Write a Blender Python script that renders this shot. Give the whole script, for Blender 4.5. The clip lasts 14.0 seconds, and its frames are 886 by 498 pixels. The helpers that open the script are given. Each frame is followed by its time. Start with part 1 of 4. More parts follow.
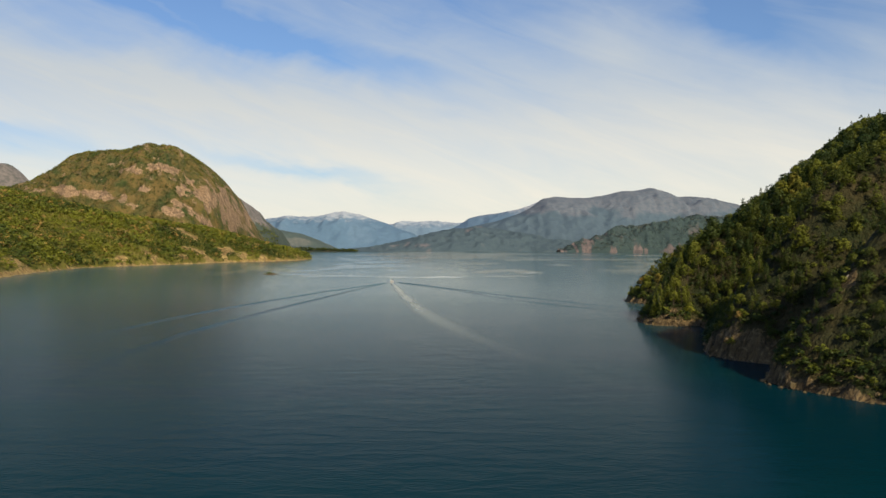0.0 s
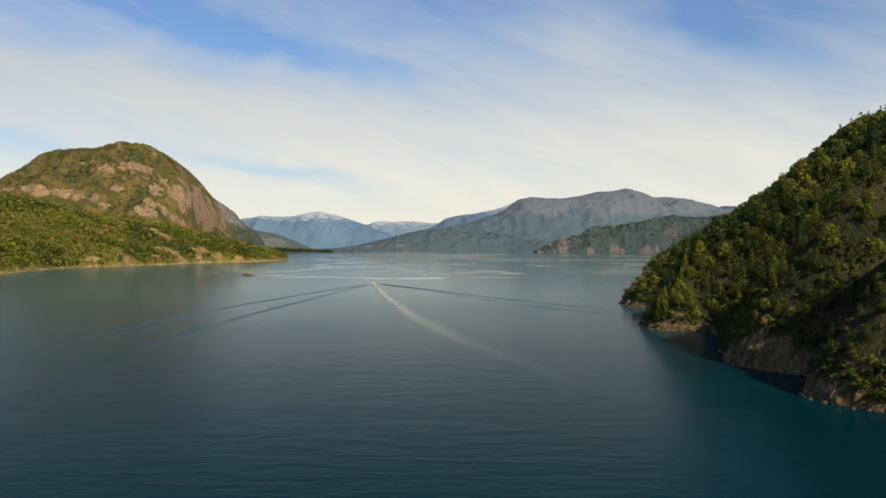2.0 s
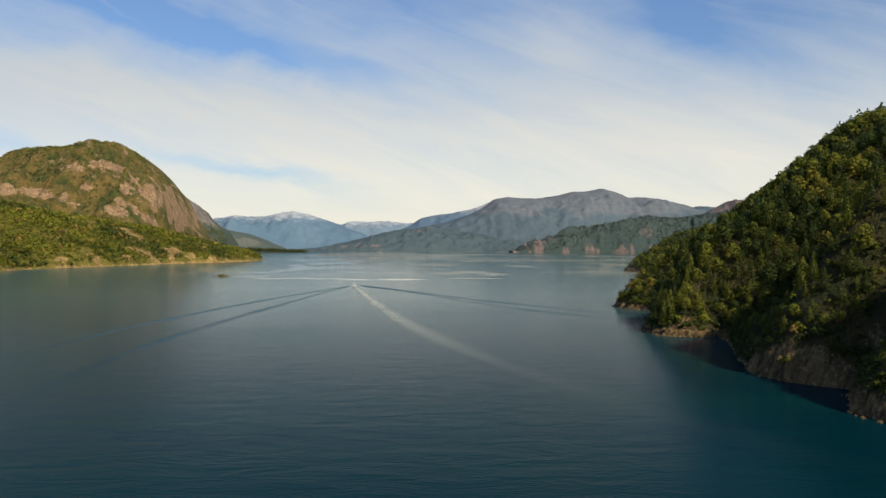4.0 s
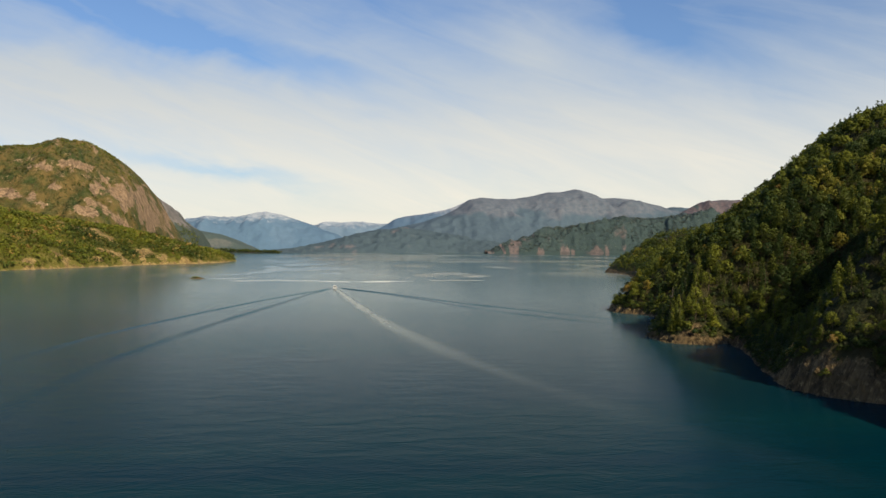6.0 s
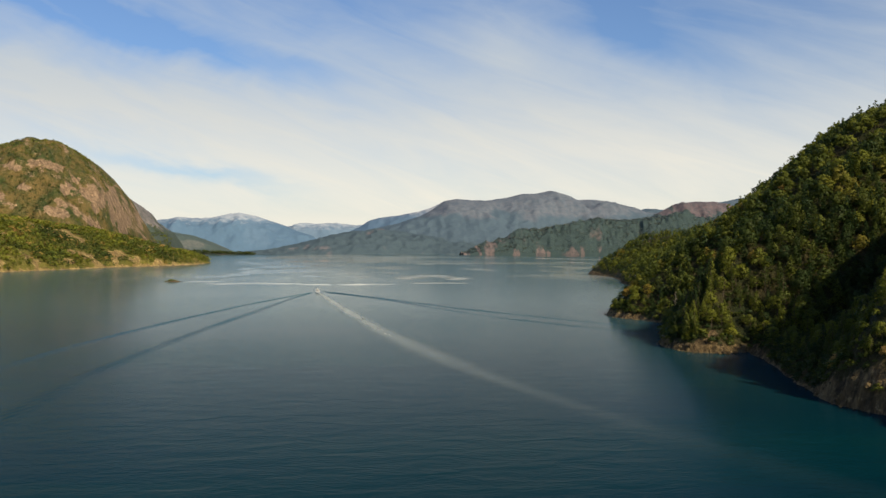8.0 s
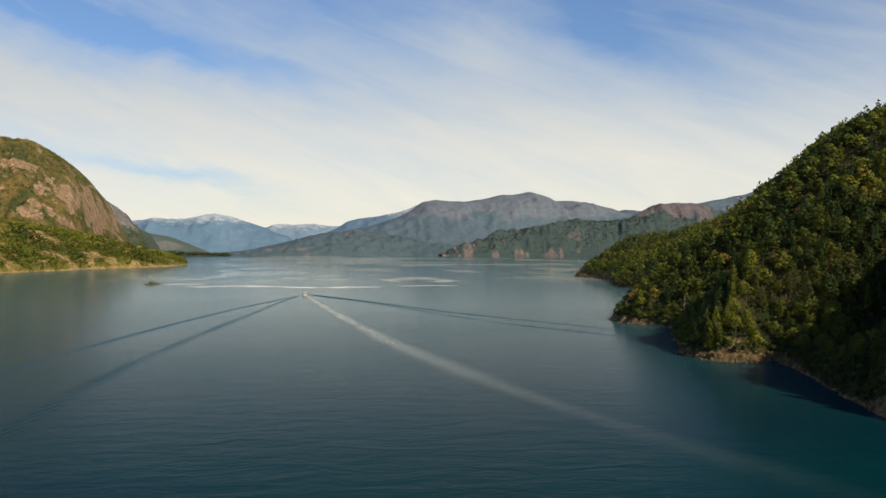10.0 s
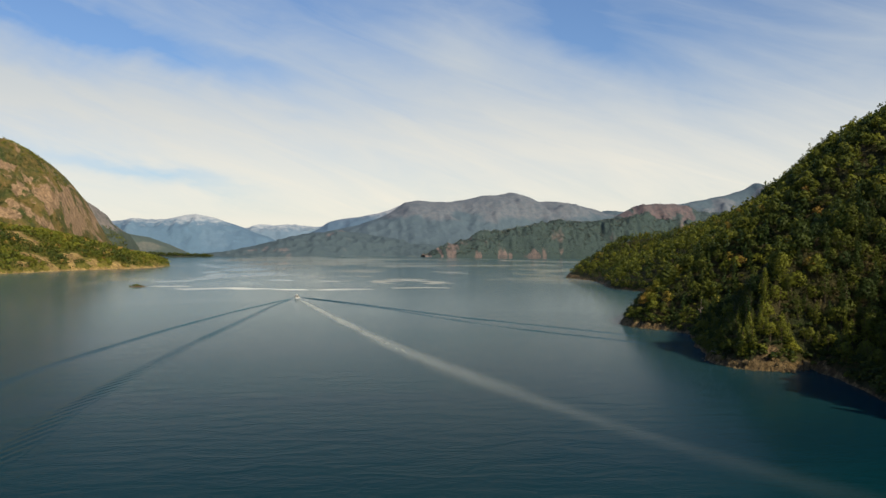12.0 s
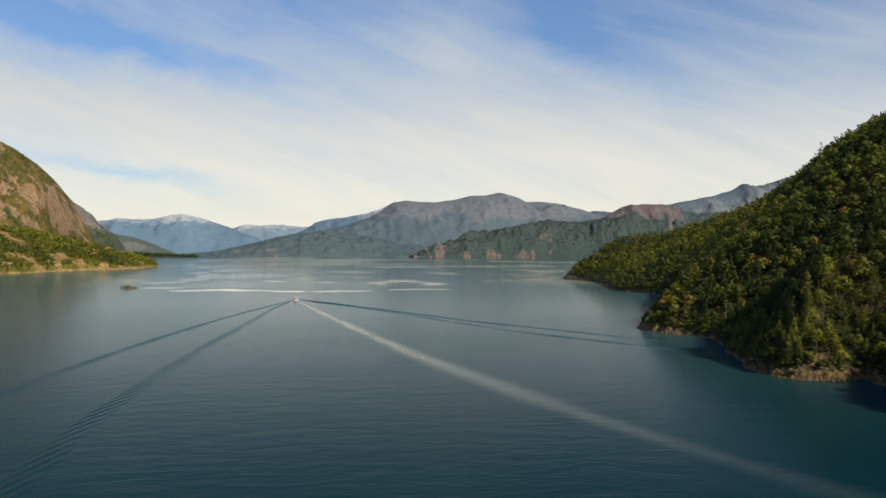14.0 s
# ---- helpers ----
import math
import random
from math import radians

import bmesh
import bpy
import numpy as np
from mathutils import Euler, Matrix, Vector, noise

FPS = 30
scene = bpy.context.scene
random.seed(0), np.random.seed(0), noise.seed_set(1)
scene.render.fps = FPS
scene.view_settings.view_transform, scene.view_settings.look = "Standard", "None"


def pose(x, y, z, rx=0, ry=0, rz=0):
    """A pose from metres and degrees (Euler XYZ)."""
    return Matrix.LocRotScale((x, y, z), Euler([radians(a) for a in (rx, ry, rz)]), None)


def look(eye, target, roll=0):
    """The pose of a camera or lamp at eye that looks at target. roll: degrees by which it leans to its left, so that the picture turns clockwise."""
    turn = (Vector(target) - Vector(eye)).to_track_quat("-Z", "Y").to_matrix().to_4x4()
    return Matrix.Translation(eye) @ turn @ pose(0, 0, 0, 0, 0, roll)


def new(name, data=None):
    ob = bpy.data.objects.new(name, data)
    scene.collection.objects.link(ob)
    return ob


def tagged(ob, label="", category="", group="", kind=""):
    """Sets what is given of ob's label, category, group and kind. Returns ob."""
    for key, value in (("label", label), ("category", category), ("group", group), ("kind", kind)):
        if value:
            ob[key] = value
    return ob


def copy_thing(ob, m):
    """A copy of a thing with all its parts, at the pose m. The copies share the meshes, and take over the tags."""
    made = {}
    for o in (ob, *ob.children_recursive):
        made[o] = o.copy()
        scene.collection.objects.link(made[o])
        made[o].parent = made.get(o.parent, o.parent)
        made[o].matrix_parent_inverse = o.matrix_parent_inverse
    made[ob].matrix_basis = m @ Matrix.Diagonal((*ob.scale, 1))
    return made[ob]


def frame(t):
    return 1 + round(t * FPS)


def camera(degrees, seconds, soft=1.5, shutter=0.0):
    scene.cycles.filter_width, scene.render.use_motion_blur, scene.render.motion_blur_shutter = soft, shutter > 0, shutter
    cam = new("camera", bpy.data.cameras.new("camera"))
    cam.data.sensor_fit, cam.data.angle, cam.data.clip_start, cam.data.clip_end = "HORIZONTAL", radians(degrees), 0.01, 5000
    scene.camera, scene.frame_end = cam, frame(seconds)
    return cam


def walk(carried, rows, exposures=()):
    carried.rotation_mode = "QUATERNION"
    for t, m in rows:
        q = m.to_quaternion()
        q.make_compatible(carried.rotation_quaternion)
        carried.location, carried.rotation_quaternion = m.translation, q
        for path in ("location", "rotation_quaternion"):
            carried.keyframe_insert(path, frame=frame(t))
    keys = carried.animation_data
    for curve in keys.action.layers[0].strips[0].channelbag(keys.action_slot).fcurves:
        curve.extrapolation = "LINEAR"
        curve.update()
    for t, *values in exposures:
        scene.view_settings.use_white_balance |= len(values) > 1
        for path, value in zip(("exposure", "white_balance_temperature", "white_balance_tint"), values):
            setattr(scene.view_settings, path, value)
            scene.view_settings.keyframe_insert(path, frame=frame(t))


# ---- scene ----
cam = camera(50.83, 14.0, soft=1.5)


def heading(x, y, z, turn, pitch, roll):
    """A camera pose from its place, its turn to the right, its upward pitch and its roll in degrees."""
    return Matrix.Translation((x, y, z)) @ Euler((radians(90 + pitch), 0, radians(-turn)), "XYZ").to_matrix().to_4x4() @ pose(0, 0, 0, 0, 0, roll)


PATH = [
    (0.0, 0.00, 0.00, 31.98, 0.000, -0.293, -0.018),
    (0.5, -1.73, 5.39, 31.96, 0.374, -0.285, -0.013),
    (1.0, -3.45, 10.77, 31.96, 0.754, -0.276, -0.008),
    (1.5, -5.16, 16.14, 31.97, 1.138, -0.271, -0.004),
    (2.0, -6.85, 21.50, 32.00, 1.535, -0.269, 0.000),
    (2.5, -8.53, 26.84, 32.03, 1.938, -0.272, 0.004),
    (3.0, -10.21, 32.16, 32.10, 2.343, -0.269, 0.009),
    (5.5, -18.50, 58.27, 32.70, 4.425, -0.250, 0.028),
    (6.0, -20.32, 63.19, 32.84, 4.843, -0.229, 0.030),
    (6.5, -22.20, 68.02, 33.00, 5.258, -0.202, 0.031),
    (7.0, -24.14, 72.74, 33.16, 5.669, -0.181, 0.031),
    (7.5, -26.15, 77.40, 33.31, 6.087, -0.164, 0.030),
    (8.0, -28.22, 82.02, 33.48, 6.486, -0.146, 0.029),
    (8.5, -30.32, 86.59, 33.66, 6.885, -0.129, 0.029),
    (9.0, -32.42, 91.14, 33.83, 7.259, -0.116, 0.029),
    (11.5, -43.26, 113.87, 34.61, 8.887, -0.046, 0.026),
    (12.0, -45.48, 118.37, 34.74, 9.176, -0.045, 0.029),
    (12.5, -47.69, 122.85, 34.86, 9.451, -0.046, 0.034),
    (13.0, -49.92, 127.30, 34.99, 9.664, -0.043, 0.039),
    (13.5, -52.15, 131.75, 35.12, 9.855, -0.037, 0.046),
    (14.0, -54.38, 136.21, 35.25, 10.054, -0.030, 0.052),
]
walk(cam, [(t, heading(*p)) for t, *p in PATH])

# ---- world and sun ----
SUN_TURN, SUN_UP = 152.0, 36.0  # degrees clockwise from +y, degrees above the horizon


def sky():
    world = bpy.data.worlds.new("sky")
    scene.world = world
    world.use_nodes = True
    nt = world.node_tree
    nt.nodes.clear()
    n, l = nt.nodes.new, nt.links.new

    def math_node(op, a, b=None, c=None, clamp=False):
        m = n("ShaderNodeMath")
        m.operation, m.use_clamp = op, clamp
        for k, v in enumerate((a, b, c)):
            if v is None:
                continue
            if isinstance(v, (int, float)):
                m.inputs[k].default_value = v
            else:
                l(v, m.inputs[k])
        return m.outputs[0]

    out, bg = n("ShaderNodeOutputWorld"), n("ShaderNodeBackground")
    tex = n("ShaderNodeTexSky")
    tex.sky_type, tex.sun_disc = "NISHITA", False
    tex.sun_elevation, tex.sun_rotation = radians(SUN_UP), radians(SUN_TURN)
    tex.air_density, tex.dust_density, tex.ozone_density = 1.0, 0.6, 1.6
    co = n("ShaderNodeTexCoord")
    sep = n("ShaderNodeSeparateXYZ")
    l(co.outputs["Generated"], sep.inputs[0])
    x, y, z = sep.outputs
    up = math_node("MAXIMUM", z, 0.0)
    # cirrus streaks that lean down to the right
    bearing = math_node("ARCTAN2", x, y)
    comb = n("ShaderNodeCombineXYZ")
    l(bearing, comb.inputs[0]), l(z, comb.inputs[1])

    def streaks(turn, sx, sy, scale, detail, warp, offset):
        mp = n("ShaderNodeMapping")
        mp.vector_type = "TEXTURE"
        mp.inputs["Rotation"].default_value[2] = radians(turn)
        mp.inputs["Scale"].default_value = (1 / sx, 1 / sy, 1)
        mp.inputs["Location"].default_value = (offset, offset * 0.7, 0)
        l(comb.outputs[0], mp.inputs[0])
        no = n("ShaderNodeTexNoise")
        no.inputs["Scale"].default_value, no.inputs["Detail"].default_value = scale, detail
        no.inputs["Roughness"].default_value, no.inputs["Distortion"].default_value = 0.6, warp
        l(mp.outputs[0], no.inputs["Vector"])
        return no.outputs["Fac"]

    big = streaks(-15, 1.3, 5.0, 2.2, 4, 0.5, 3.1)
    fine = streaks(-18, 1.0, 7.0, 5.0, 9, 0.8, 8.4)
    # the veil thickens downwards; streaks lie over it, with gaps and banks by bearing and height
    wander = math_node("MULTIPLY", math_node("SUBTRACT", streaks(0, 1.0, 2.0, 7.0, 4, 0.4, 1.7), 0.5), 0.07)
    base = n("ShaderNodeMapRange")
    base.interpolation_type = "SMOOTHSTEP"
    l(math_node("ADD", z, wander), base.inputs[0])
    base.inputs[1].default_value, base.inputs[2].default_value = 0.29, 0.13
    base.inputs[3].default_value, base.inputs[4].default_value = 0.17, 0.84
    cover = math_node("ADD", base.outputs[0], math_node("ADD", math_node("MULTIPLY", math_node("SUBTRACT", big, 0.5), 0.34), math_node("MULTIPLY", math_node("SUBTRACT", fine, 0.5), 0.62)))
    loose = math_node("ADD", z, wander)
    for b, e, wb, we, lean, gain in SKY_SHAPES:
        db = math_node("DIVIDE", math_node("SUBTRACT", bearing, radians(b)), radians(wb))
        tilt = math_node("MULTIPLY", math_node("SUBTRACT", bearing, radians(b)), lean)
        de = math_node("DIVIDE", math_node("ADD", math_node("SUBTRACT", loose, math.sin(radians(e))), tilt), radians(we))
        r2 = math_node("ADD", math_node("MULTIPLY", db, db), math_node("MULTIPLY", de, de))
        cover = math_node("ADD", cover, math_node("MULTIPLY", math_node("EXPONENT", math_node("MULTIPLY", r2, -1.0)), gain))
    low = n("ShaderNodeMapRange")  # haze that thickens towards the horizon
    l(up, low.inputs[0])
    low.interpolation_type = "SMOOTHSTEP"
    low.inputs[1].default_value, low.inputs[2].default_value = 0.20, 0.03
    low.inputs[3].default_value, low.inputs[4].default_value = 0.0, 1.0
    floor_ = n("ShaderNodeMapRange")
    l(up, floor_.inputs[0])
    floor_.interpolation_type = "SMOOTHSTEP"
    floor_.inputs[1].default_value, floor_.inputs[2].default_value = 0.085, 0.02
    floor_.inputs[3].default_value, floor_.inputs[4].default_value = 0.0, 0.93
    high = n("ShaderNodeMapRange")  # the cirrus thins out overhead
    l(up, high.inputs[0])
    high.interpolation_type = "SMOOTHSTEP"
    high.inputs[1].default_value, high.inputs[2].default_value = 0.62, 0.30
    high.inputs[3].default_value, high.inputs[4].default_value = 0.2, 1.0
    amount = math_node("MAXIMUM", math_node("MULTIPLY", math_node("MAXIMUM", cover, 0.04), high.outputs[0]), floor_.outputs[0], clamp=True)
    tone = n("ShaderNodeMix")
    tone.data_type = "RGBA"
    l(low.outputs[0], tone.inputs["Factor"])
    tone.inputs["A"].default_value = CLOUD
    tone.inputs["B"].default_value = HAZE
    blue = n("ShaderNodeMix")
    blue.data_type, blue.blend_type = "RGBA", "MULTIPLY"
    blue.inputs["Factor"].default_value = 1.0
    l(tex.outputs[0], blue.inputs["A"])
    blue.inputs["B"].default_value = (0.066, 0.083, 0.108, 1)
    mix = n("ShaderNodeMix")
    mix.data_type = "RGBA"
    l(amount, mix.inputs["Factor"])
    l(blue.outputs["Result"], mix.inputs["A"])
    l(tone.outputs["Result"], mix.inputs["B"])
    l(mix.outputs["Result"], bg.inputs["Color"])
    bg.inputs["Strength"].default_value = 1.0
    l(bg.outputs[0], out.inputs[0])


CLOUD = (0.56, 0.61, 0.65, 1)
HAZE = (0.91, 0.865, 0.74, 1)
# bearing, height, half-width, half-height in degrees, lean, gain: gaps in the cirrus (negative) and thick veils
SKY_SHAPES = [(-8.5, 11.7, 8, 1.2, 0.27, -0.52), (-12.6, 13.0, 4, 1.0, 0.35, -0.35), (-16.5, 14.0, 3, 0.3, 0.45, 0.32), (-20, 10.0, 12, 1.4, 0.17, 0.26),
              (-26, 6.0, 7, 0.85, 0.15, -0.46), (-11, 5.1, 5, 0.65, 0.2, -0.36), (-5.8, 4.1, 3.8, 0.5, 0.2, -0.32), (17.4, 13.3, 2.2, 1.6, 0.3, -0.30),
              (22, 10.4, 4.5, 1.7, 0.5, -0.28), (10.3, 12.6, 2.8, 3.2, 0.0, 0.27), (-1.6, 10.6, 2.4, 0.7, 0.2, -0.22), (-26.5, 6.8, 2.2, 0.3, 0.25, 0.3),
              (-20, 15.0, 6, 1.1, 0.2, -0.28), (3, 7.2, 16, 1.6, 0.08, 0.12), (21, 13.5, 9, 2.6, 0.2, -0.17), (0, 14.0, 6, 1.3, 0.2, -0.12)]
sky()

sun_data = bpy.data.lights.new("sun", "SUN")
sun_data.energy, sun_data.angle, sun_data.color = 5.0, radians(0.55), (1.0, 0.84, 0.58)
sun = new("sun", sun_data)
a, e = radians(SUN_TURN), radians(SUN_UP)
sun.matrix_world = look((math.sin(a) * math.cos(e) * 400, math.cos(a) * math.cos(e) * 400, math.sin(e) * 400), (0, 0, 0))

# ---- materials ----
class Nodes:
    """A short hand for building a node material."""

    def __init__(self, name):
        self.mat = bpy.data.materials.new(name)
        self.mat.use_nodes = True
        self.tree = self.mat.node_tree
        self.tree.nodes.clear()
        self.out = self.add("ShaderNodeOutputMaterial")

    def add(self, kind, **values):
        node = self.tree.nodes.new(kind)
        for key, value in values.items():
            self.put(node.inputs[key.replace("_", " ")], value)
        return node

    def put(self, socket, value):
        if isinstance(value, bpy.types.NodeSocket):
            self.tree.links.new(value, socket)
        elif isinstance(value, tuple) and len(value) == 3 and socket.type == "RGBA":
            socket.default_value = (*value, 1)
        else:
            socket.default_value = value

    def math(self, op, a, b=0.0, clamp=False):
        m = self.add("ShaderNodeMath")
        m.operation, m.use_clamp = op, clamp
        self.put(m.inputs[0], a), self.put(m.inputs[1], b)
        return m.outputs[0]

    def mix(self, fac, a, b):
        m = self.add("ShaderNodeMix")
        m.data_type = "RGBA"
        self.put(m.inputs["Factor"], fac), self.put(m.inputs["A"], a), self.put(m.inputs["B"], b)
        return m.outputs["Result"]

    def ramp(self, value, lo, hi, a=0.0, b=1.0, smooth=True):
        m = self.add("ShaderNodeMapRange")
        m.interpolation_type = "SMOOTHSTEP" if smooth else "LINEAR"
        for k, v in enumerate((value, lo, hi, a, b)):
            self.put(m.inputs[k], v)
        return m.outputs[0]

    def place(self, scale=(1, 1, 1), turn=0.0):
        co = self.add("ShaderNodeNewGeometry")
        mp = self.add("ShaderNodeMapping")
        mp.inputs["Scale"].default_value = scale
        mp.inputs["Rotation"].default_value = (0, 0, radians(turn))
        self.put(mp.inputs[0], co.outputs["Position"])
        return mp.outputs[0]

    def noise(self, where, scale, detail=4.0, rough=0.55, warp=0.0):
        no = self.add("ShaderNodeTexNoise", Vector=where, Scale=scale, Detail=detail, Roughness=rough, Distortion=warp)
        return no.outputs["Fac"]

    def attribute(self, name):
        at = self.add("ShaderNodeAttribute")
        at.attribute_name = name
        return at.outputs["Fac"]

    def bump(self, height, strength, distance):
        return self.add("ShaderNodeBump", Height=height, Strength=strength, Distance=distance).outputs[0]

    def surface(self, colour, rough, normal=None, spec=0.3):
        p = self.add("ShaderNodeBsdfPrincipled")
        self.put(p.inputs["Base Color"], colour), self.put(p.inputs["Roughness"], rough)
        self.put(p.inputs["Specular IOR Level"], spec)
        if normal is not None:
            self.put(p.inputs["Normal"], normal)
        return p

    def done(self, shader):
        self.tree.links.new(shader.outputs[0], self.out.inputs[0])
        return self.mat


def water_material():
    m = Nodes("lake_water")
    here = m.place()
    small = m.noise(m.place((1.0, 1.5, 1), 12), 0.9, 3, 0.6, 0.3)
    mid = m.noise(m.place((0.7, 1.35, 1), 24), 0.13, 2.5, 0.5, 0.6)
    large = m.noise(m.place((0.4, 1.0, 1), -6), 0.012, 3, 0.5, 0.8)
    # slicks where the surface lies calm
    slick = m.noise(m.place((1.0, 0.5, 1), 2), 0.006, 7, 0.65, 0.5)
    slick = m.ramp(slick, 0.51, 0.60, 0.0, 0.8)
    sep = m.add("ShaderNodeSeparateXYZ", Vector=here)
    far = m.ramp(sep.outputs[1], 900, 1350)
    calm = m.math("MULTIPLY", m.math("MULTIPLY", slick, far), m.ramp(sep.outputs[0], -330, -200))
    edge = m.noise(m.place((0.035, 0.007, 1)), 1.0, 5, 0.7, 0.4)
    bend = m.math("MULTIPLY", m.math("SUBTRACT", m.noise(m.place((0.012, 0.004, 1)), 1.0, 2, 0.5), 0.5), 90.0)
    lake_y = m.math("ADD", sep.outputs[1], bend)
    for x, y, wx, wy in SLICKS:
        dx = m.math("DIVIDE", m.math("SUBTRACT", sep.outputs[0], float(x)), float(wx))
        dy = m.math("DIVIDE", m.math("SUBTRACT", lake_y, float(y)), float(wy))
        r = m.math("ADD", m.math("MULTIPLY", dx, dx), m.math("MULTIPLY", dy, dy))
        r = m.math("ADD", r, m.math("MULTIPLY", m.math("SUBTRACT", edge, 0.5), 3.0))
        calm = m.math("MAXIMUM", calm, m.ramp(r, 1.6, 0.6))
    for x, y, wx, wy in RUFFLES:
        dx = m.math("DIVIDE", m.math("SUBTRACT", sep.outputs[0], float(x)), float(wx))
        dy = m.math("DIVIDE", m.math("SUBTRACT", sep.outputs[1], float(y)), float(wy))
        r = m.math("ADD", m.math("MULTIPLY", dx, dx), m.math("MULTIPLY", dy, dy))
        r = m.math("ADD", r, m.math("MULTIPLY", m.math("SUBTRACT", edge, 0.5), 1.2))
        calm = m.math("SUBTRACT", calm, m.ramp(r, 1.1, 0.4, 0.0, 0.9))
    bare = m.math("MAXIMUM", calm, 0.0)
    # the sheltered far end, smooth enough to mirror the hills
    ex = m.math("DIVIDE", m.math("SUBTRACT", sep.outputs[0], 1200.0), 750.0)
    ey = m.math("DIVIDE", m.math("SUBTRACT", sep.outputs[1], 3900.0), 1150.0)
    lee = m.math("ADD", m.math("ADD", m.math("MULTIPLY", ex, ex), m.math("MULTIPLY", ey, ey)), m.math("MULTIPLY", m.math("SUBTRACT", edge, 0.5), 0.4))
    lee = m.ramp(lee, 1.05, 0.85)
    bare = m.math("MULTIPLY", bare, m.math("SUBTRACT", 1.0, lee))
    wind = m.ramp(sep.outputs[1], 160, 800, 1.0, 0.30)
    chop = m.math("MULTIPLY", wind, m.math("SUBTRACT", 1.0, m.math("MAXIMUM", m.math("MULTIPLY", calm, 0.85), lee)))
    gust = m.ramp(large, 0.3, 0.7, 0.55, 1.0)
    height = m.math("ADD", m.math("MULTIPLY", small, 0.30), m.math("MULTIPLY", mid, 0.85))
    nor = m.bump(height, m.math("MULTIPLY", m.math("MULTIPLY", chop, gust), 0.42), 0.55)
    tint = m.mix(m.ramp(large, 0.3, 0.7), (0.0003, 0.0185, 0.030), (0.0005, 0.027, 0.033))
    # stands in for low-angle sky reflection: base colour pales towards the far shore
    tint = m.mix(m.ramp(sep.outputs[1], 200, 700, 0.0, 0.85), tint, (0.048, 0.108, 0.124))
    # bright sheen of the slicks, painted as pale cream base colour
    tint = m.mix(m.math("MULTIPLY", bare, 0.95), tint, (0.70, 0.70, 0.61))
    rough = m.math("SUBTRACT", m.ramp(sep.outputs[1], 160, 900, 0.16, 0.12), m.math("ADD", m.math("MULTIPLY", bare, 0.10), m.math("MULTIPLY", lee, 0.15)))
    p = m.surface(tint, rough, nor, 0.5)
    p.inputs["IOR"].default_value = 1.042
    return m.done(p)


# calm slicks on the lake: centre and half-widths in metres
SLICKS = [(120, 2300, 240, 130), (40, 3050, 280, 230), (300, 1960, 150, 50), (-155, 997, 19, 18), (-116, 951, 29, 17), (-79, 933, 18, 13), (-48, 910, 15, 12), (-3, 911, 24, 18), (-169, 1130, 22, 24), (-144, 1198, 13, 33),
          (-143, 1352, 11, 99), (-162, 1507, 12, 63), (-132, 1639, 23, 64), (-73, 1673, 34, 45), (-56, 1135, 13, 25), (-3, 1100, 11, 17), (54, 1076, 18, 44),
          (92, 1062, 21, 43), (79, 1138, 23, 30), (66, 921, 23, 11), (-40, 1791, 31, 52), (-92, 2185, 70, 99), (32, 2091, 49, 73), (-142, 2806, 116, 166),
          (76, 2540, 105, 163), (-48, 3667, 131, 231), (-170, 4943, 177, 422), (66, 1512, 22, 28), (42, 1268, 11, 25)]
# ruffled dark water
RUFFLES = [(305, 1690, 135, 24), (72, 1058, 24, 34), (-360, 1150, 120, 240), (330, 2350, 300, 130)]


def foam_material():
    m = Nodes("wake_foam")
    fade, side = m.attribute("fade"), m.attribute("side")
    streak = m.noise(m.place((0.35, 0.06, 1), -8), 1.0, 5, 0.65, 0.6)
    cloud = m.noise(m.place((0.08, 0.03, 1)), 1.0, 3)
    alpha = m.math("MULTIPLY", m.ramp(side, 0.0, 1.0), fade)
    alpha = m.math("MULTIPLY", alpha, m.ramp(m.math("ADD", streak, m.math("MULTIPLY", cloud, 0.4)), 0.35, 0.95, 0.5, 1.0), clamp=True)
    white = m.add("ShaderNodeBsdfDiffuse", Color=(0.54, 0.60, 0.57))
    clear = m.add("ShaderNodeBsdfTransparent")
    mx = m.add("ShaderNodeMixShader")
    m.put(mx.inputs[0], alpha), m.put(mx.inputs[1], clear.outputs[0]), m.put(mx.inputs[2], white.outputs[0])
    return m.done(mx)


def foliage_material(name, dark, light, dry):
    """Leaves: tone runs 0..1 from dark to light green and above 1 to dry brown and orange."""
    m = Nodes(name)
    tone = m.attribute("tone")
    info = m.add("ShaderNodeObjectInfo")
    geo = m.add("ShaderNodeNewGeometry")
    leaf = m.math("MULTIPLY", m.math("SUBTRACT", geo.outputs["Random Per Island"], 0.5), 0.05)
    each = m.math("MULTIPLY", m.math("SUBTRACT", info.outputs["Random"], 0.5), 0.3)
    t = m.math("ADD", m.math("ADD", tone, leaf), each)
    col = m.mix(m.ramp(t, 0.0, 1.0), dark, light)
    col = m.mix(m.ramp(t, 1.25, 1.8), col, dry)
    p = m.surface(col, 0.62, None, 0.25)
    tr = m.add("ShaderNodeBsdfTranslucent", Color=col)
    mx = m.add("ShaderNodeMixShader")
    mx.inputs[0].default_value = 0.2
    m.put(mx.inputs[1], p.outputs[0]), m.put(mx.inputs[2], tr.outputs[0])
    return m.done(mx)


def bark_material(name="bark", a=(0.045, 0.033, 0.022), b=(0.12, 0.095, 0.07)):
    m = Nodes(name)
    n = m.noise(m.place((4, 4, 0.8)), 2.0, 5, 0.6)
    return m.done(m.surface(m.mix(n, a, b), 0.9, m.bump(n, 0.6, 0.05), 0.2))


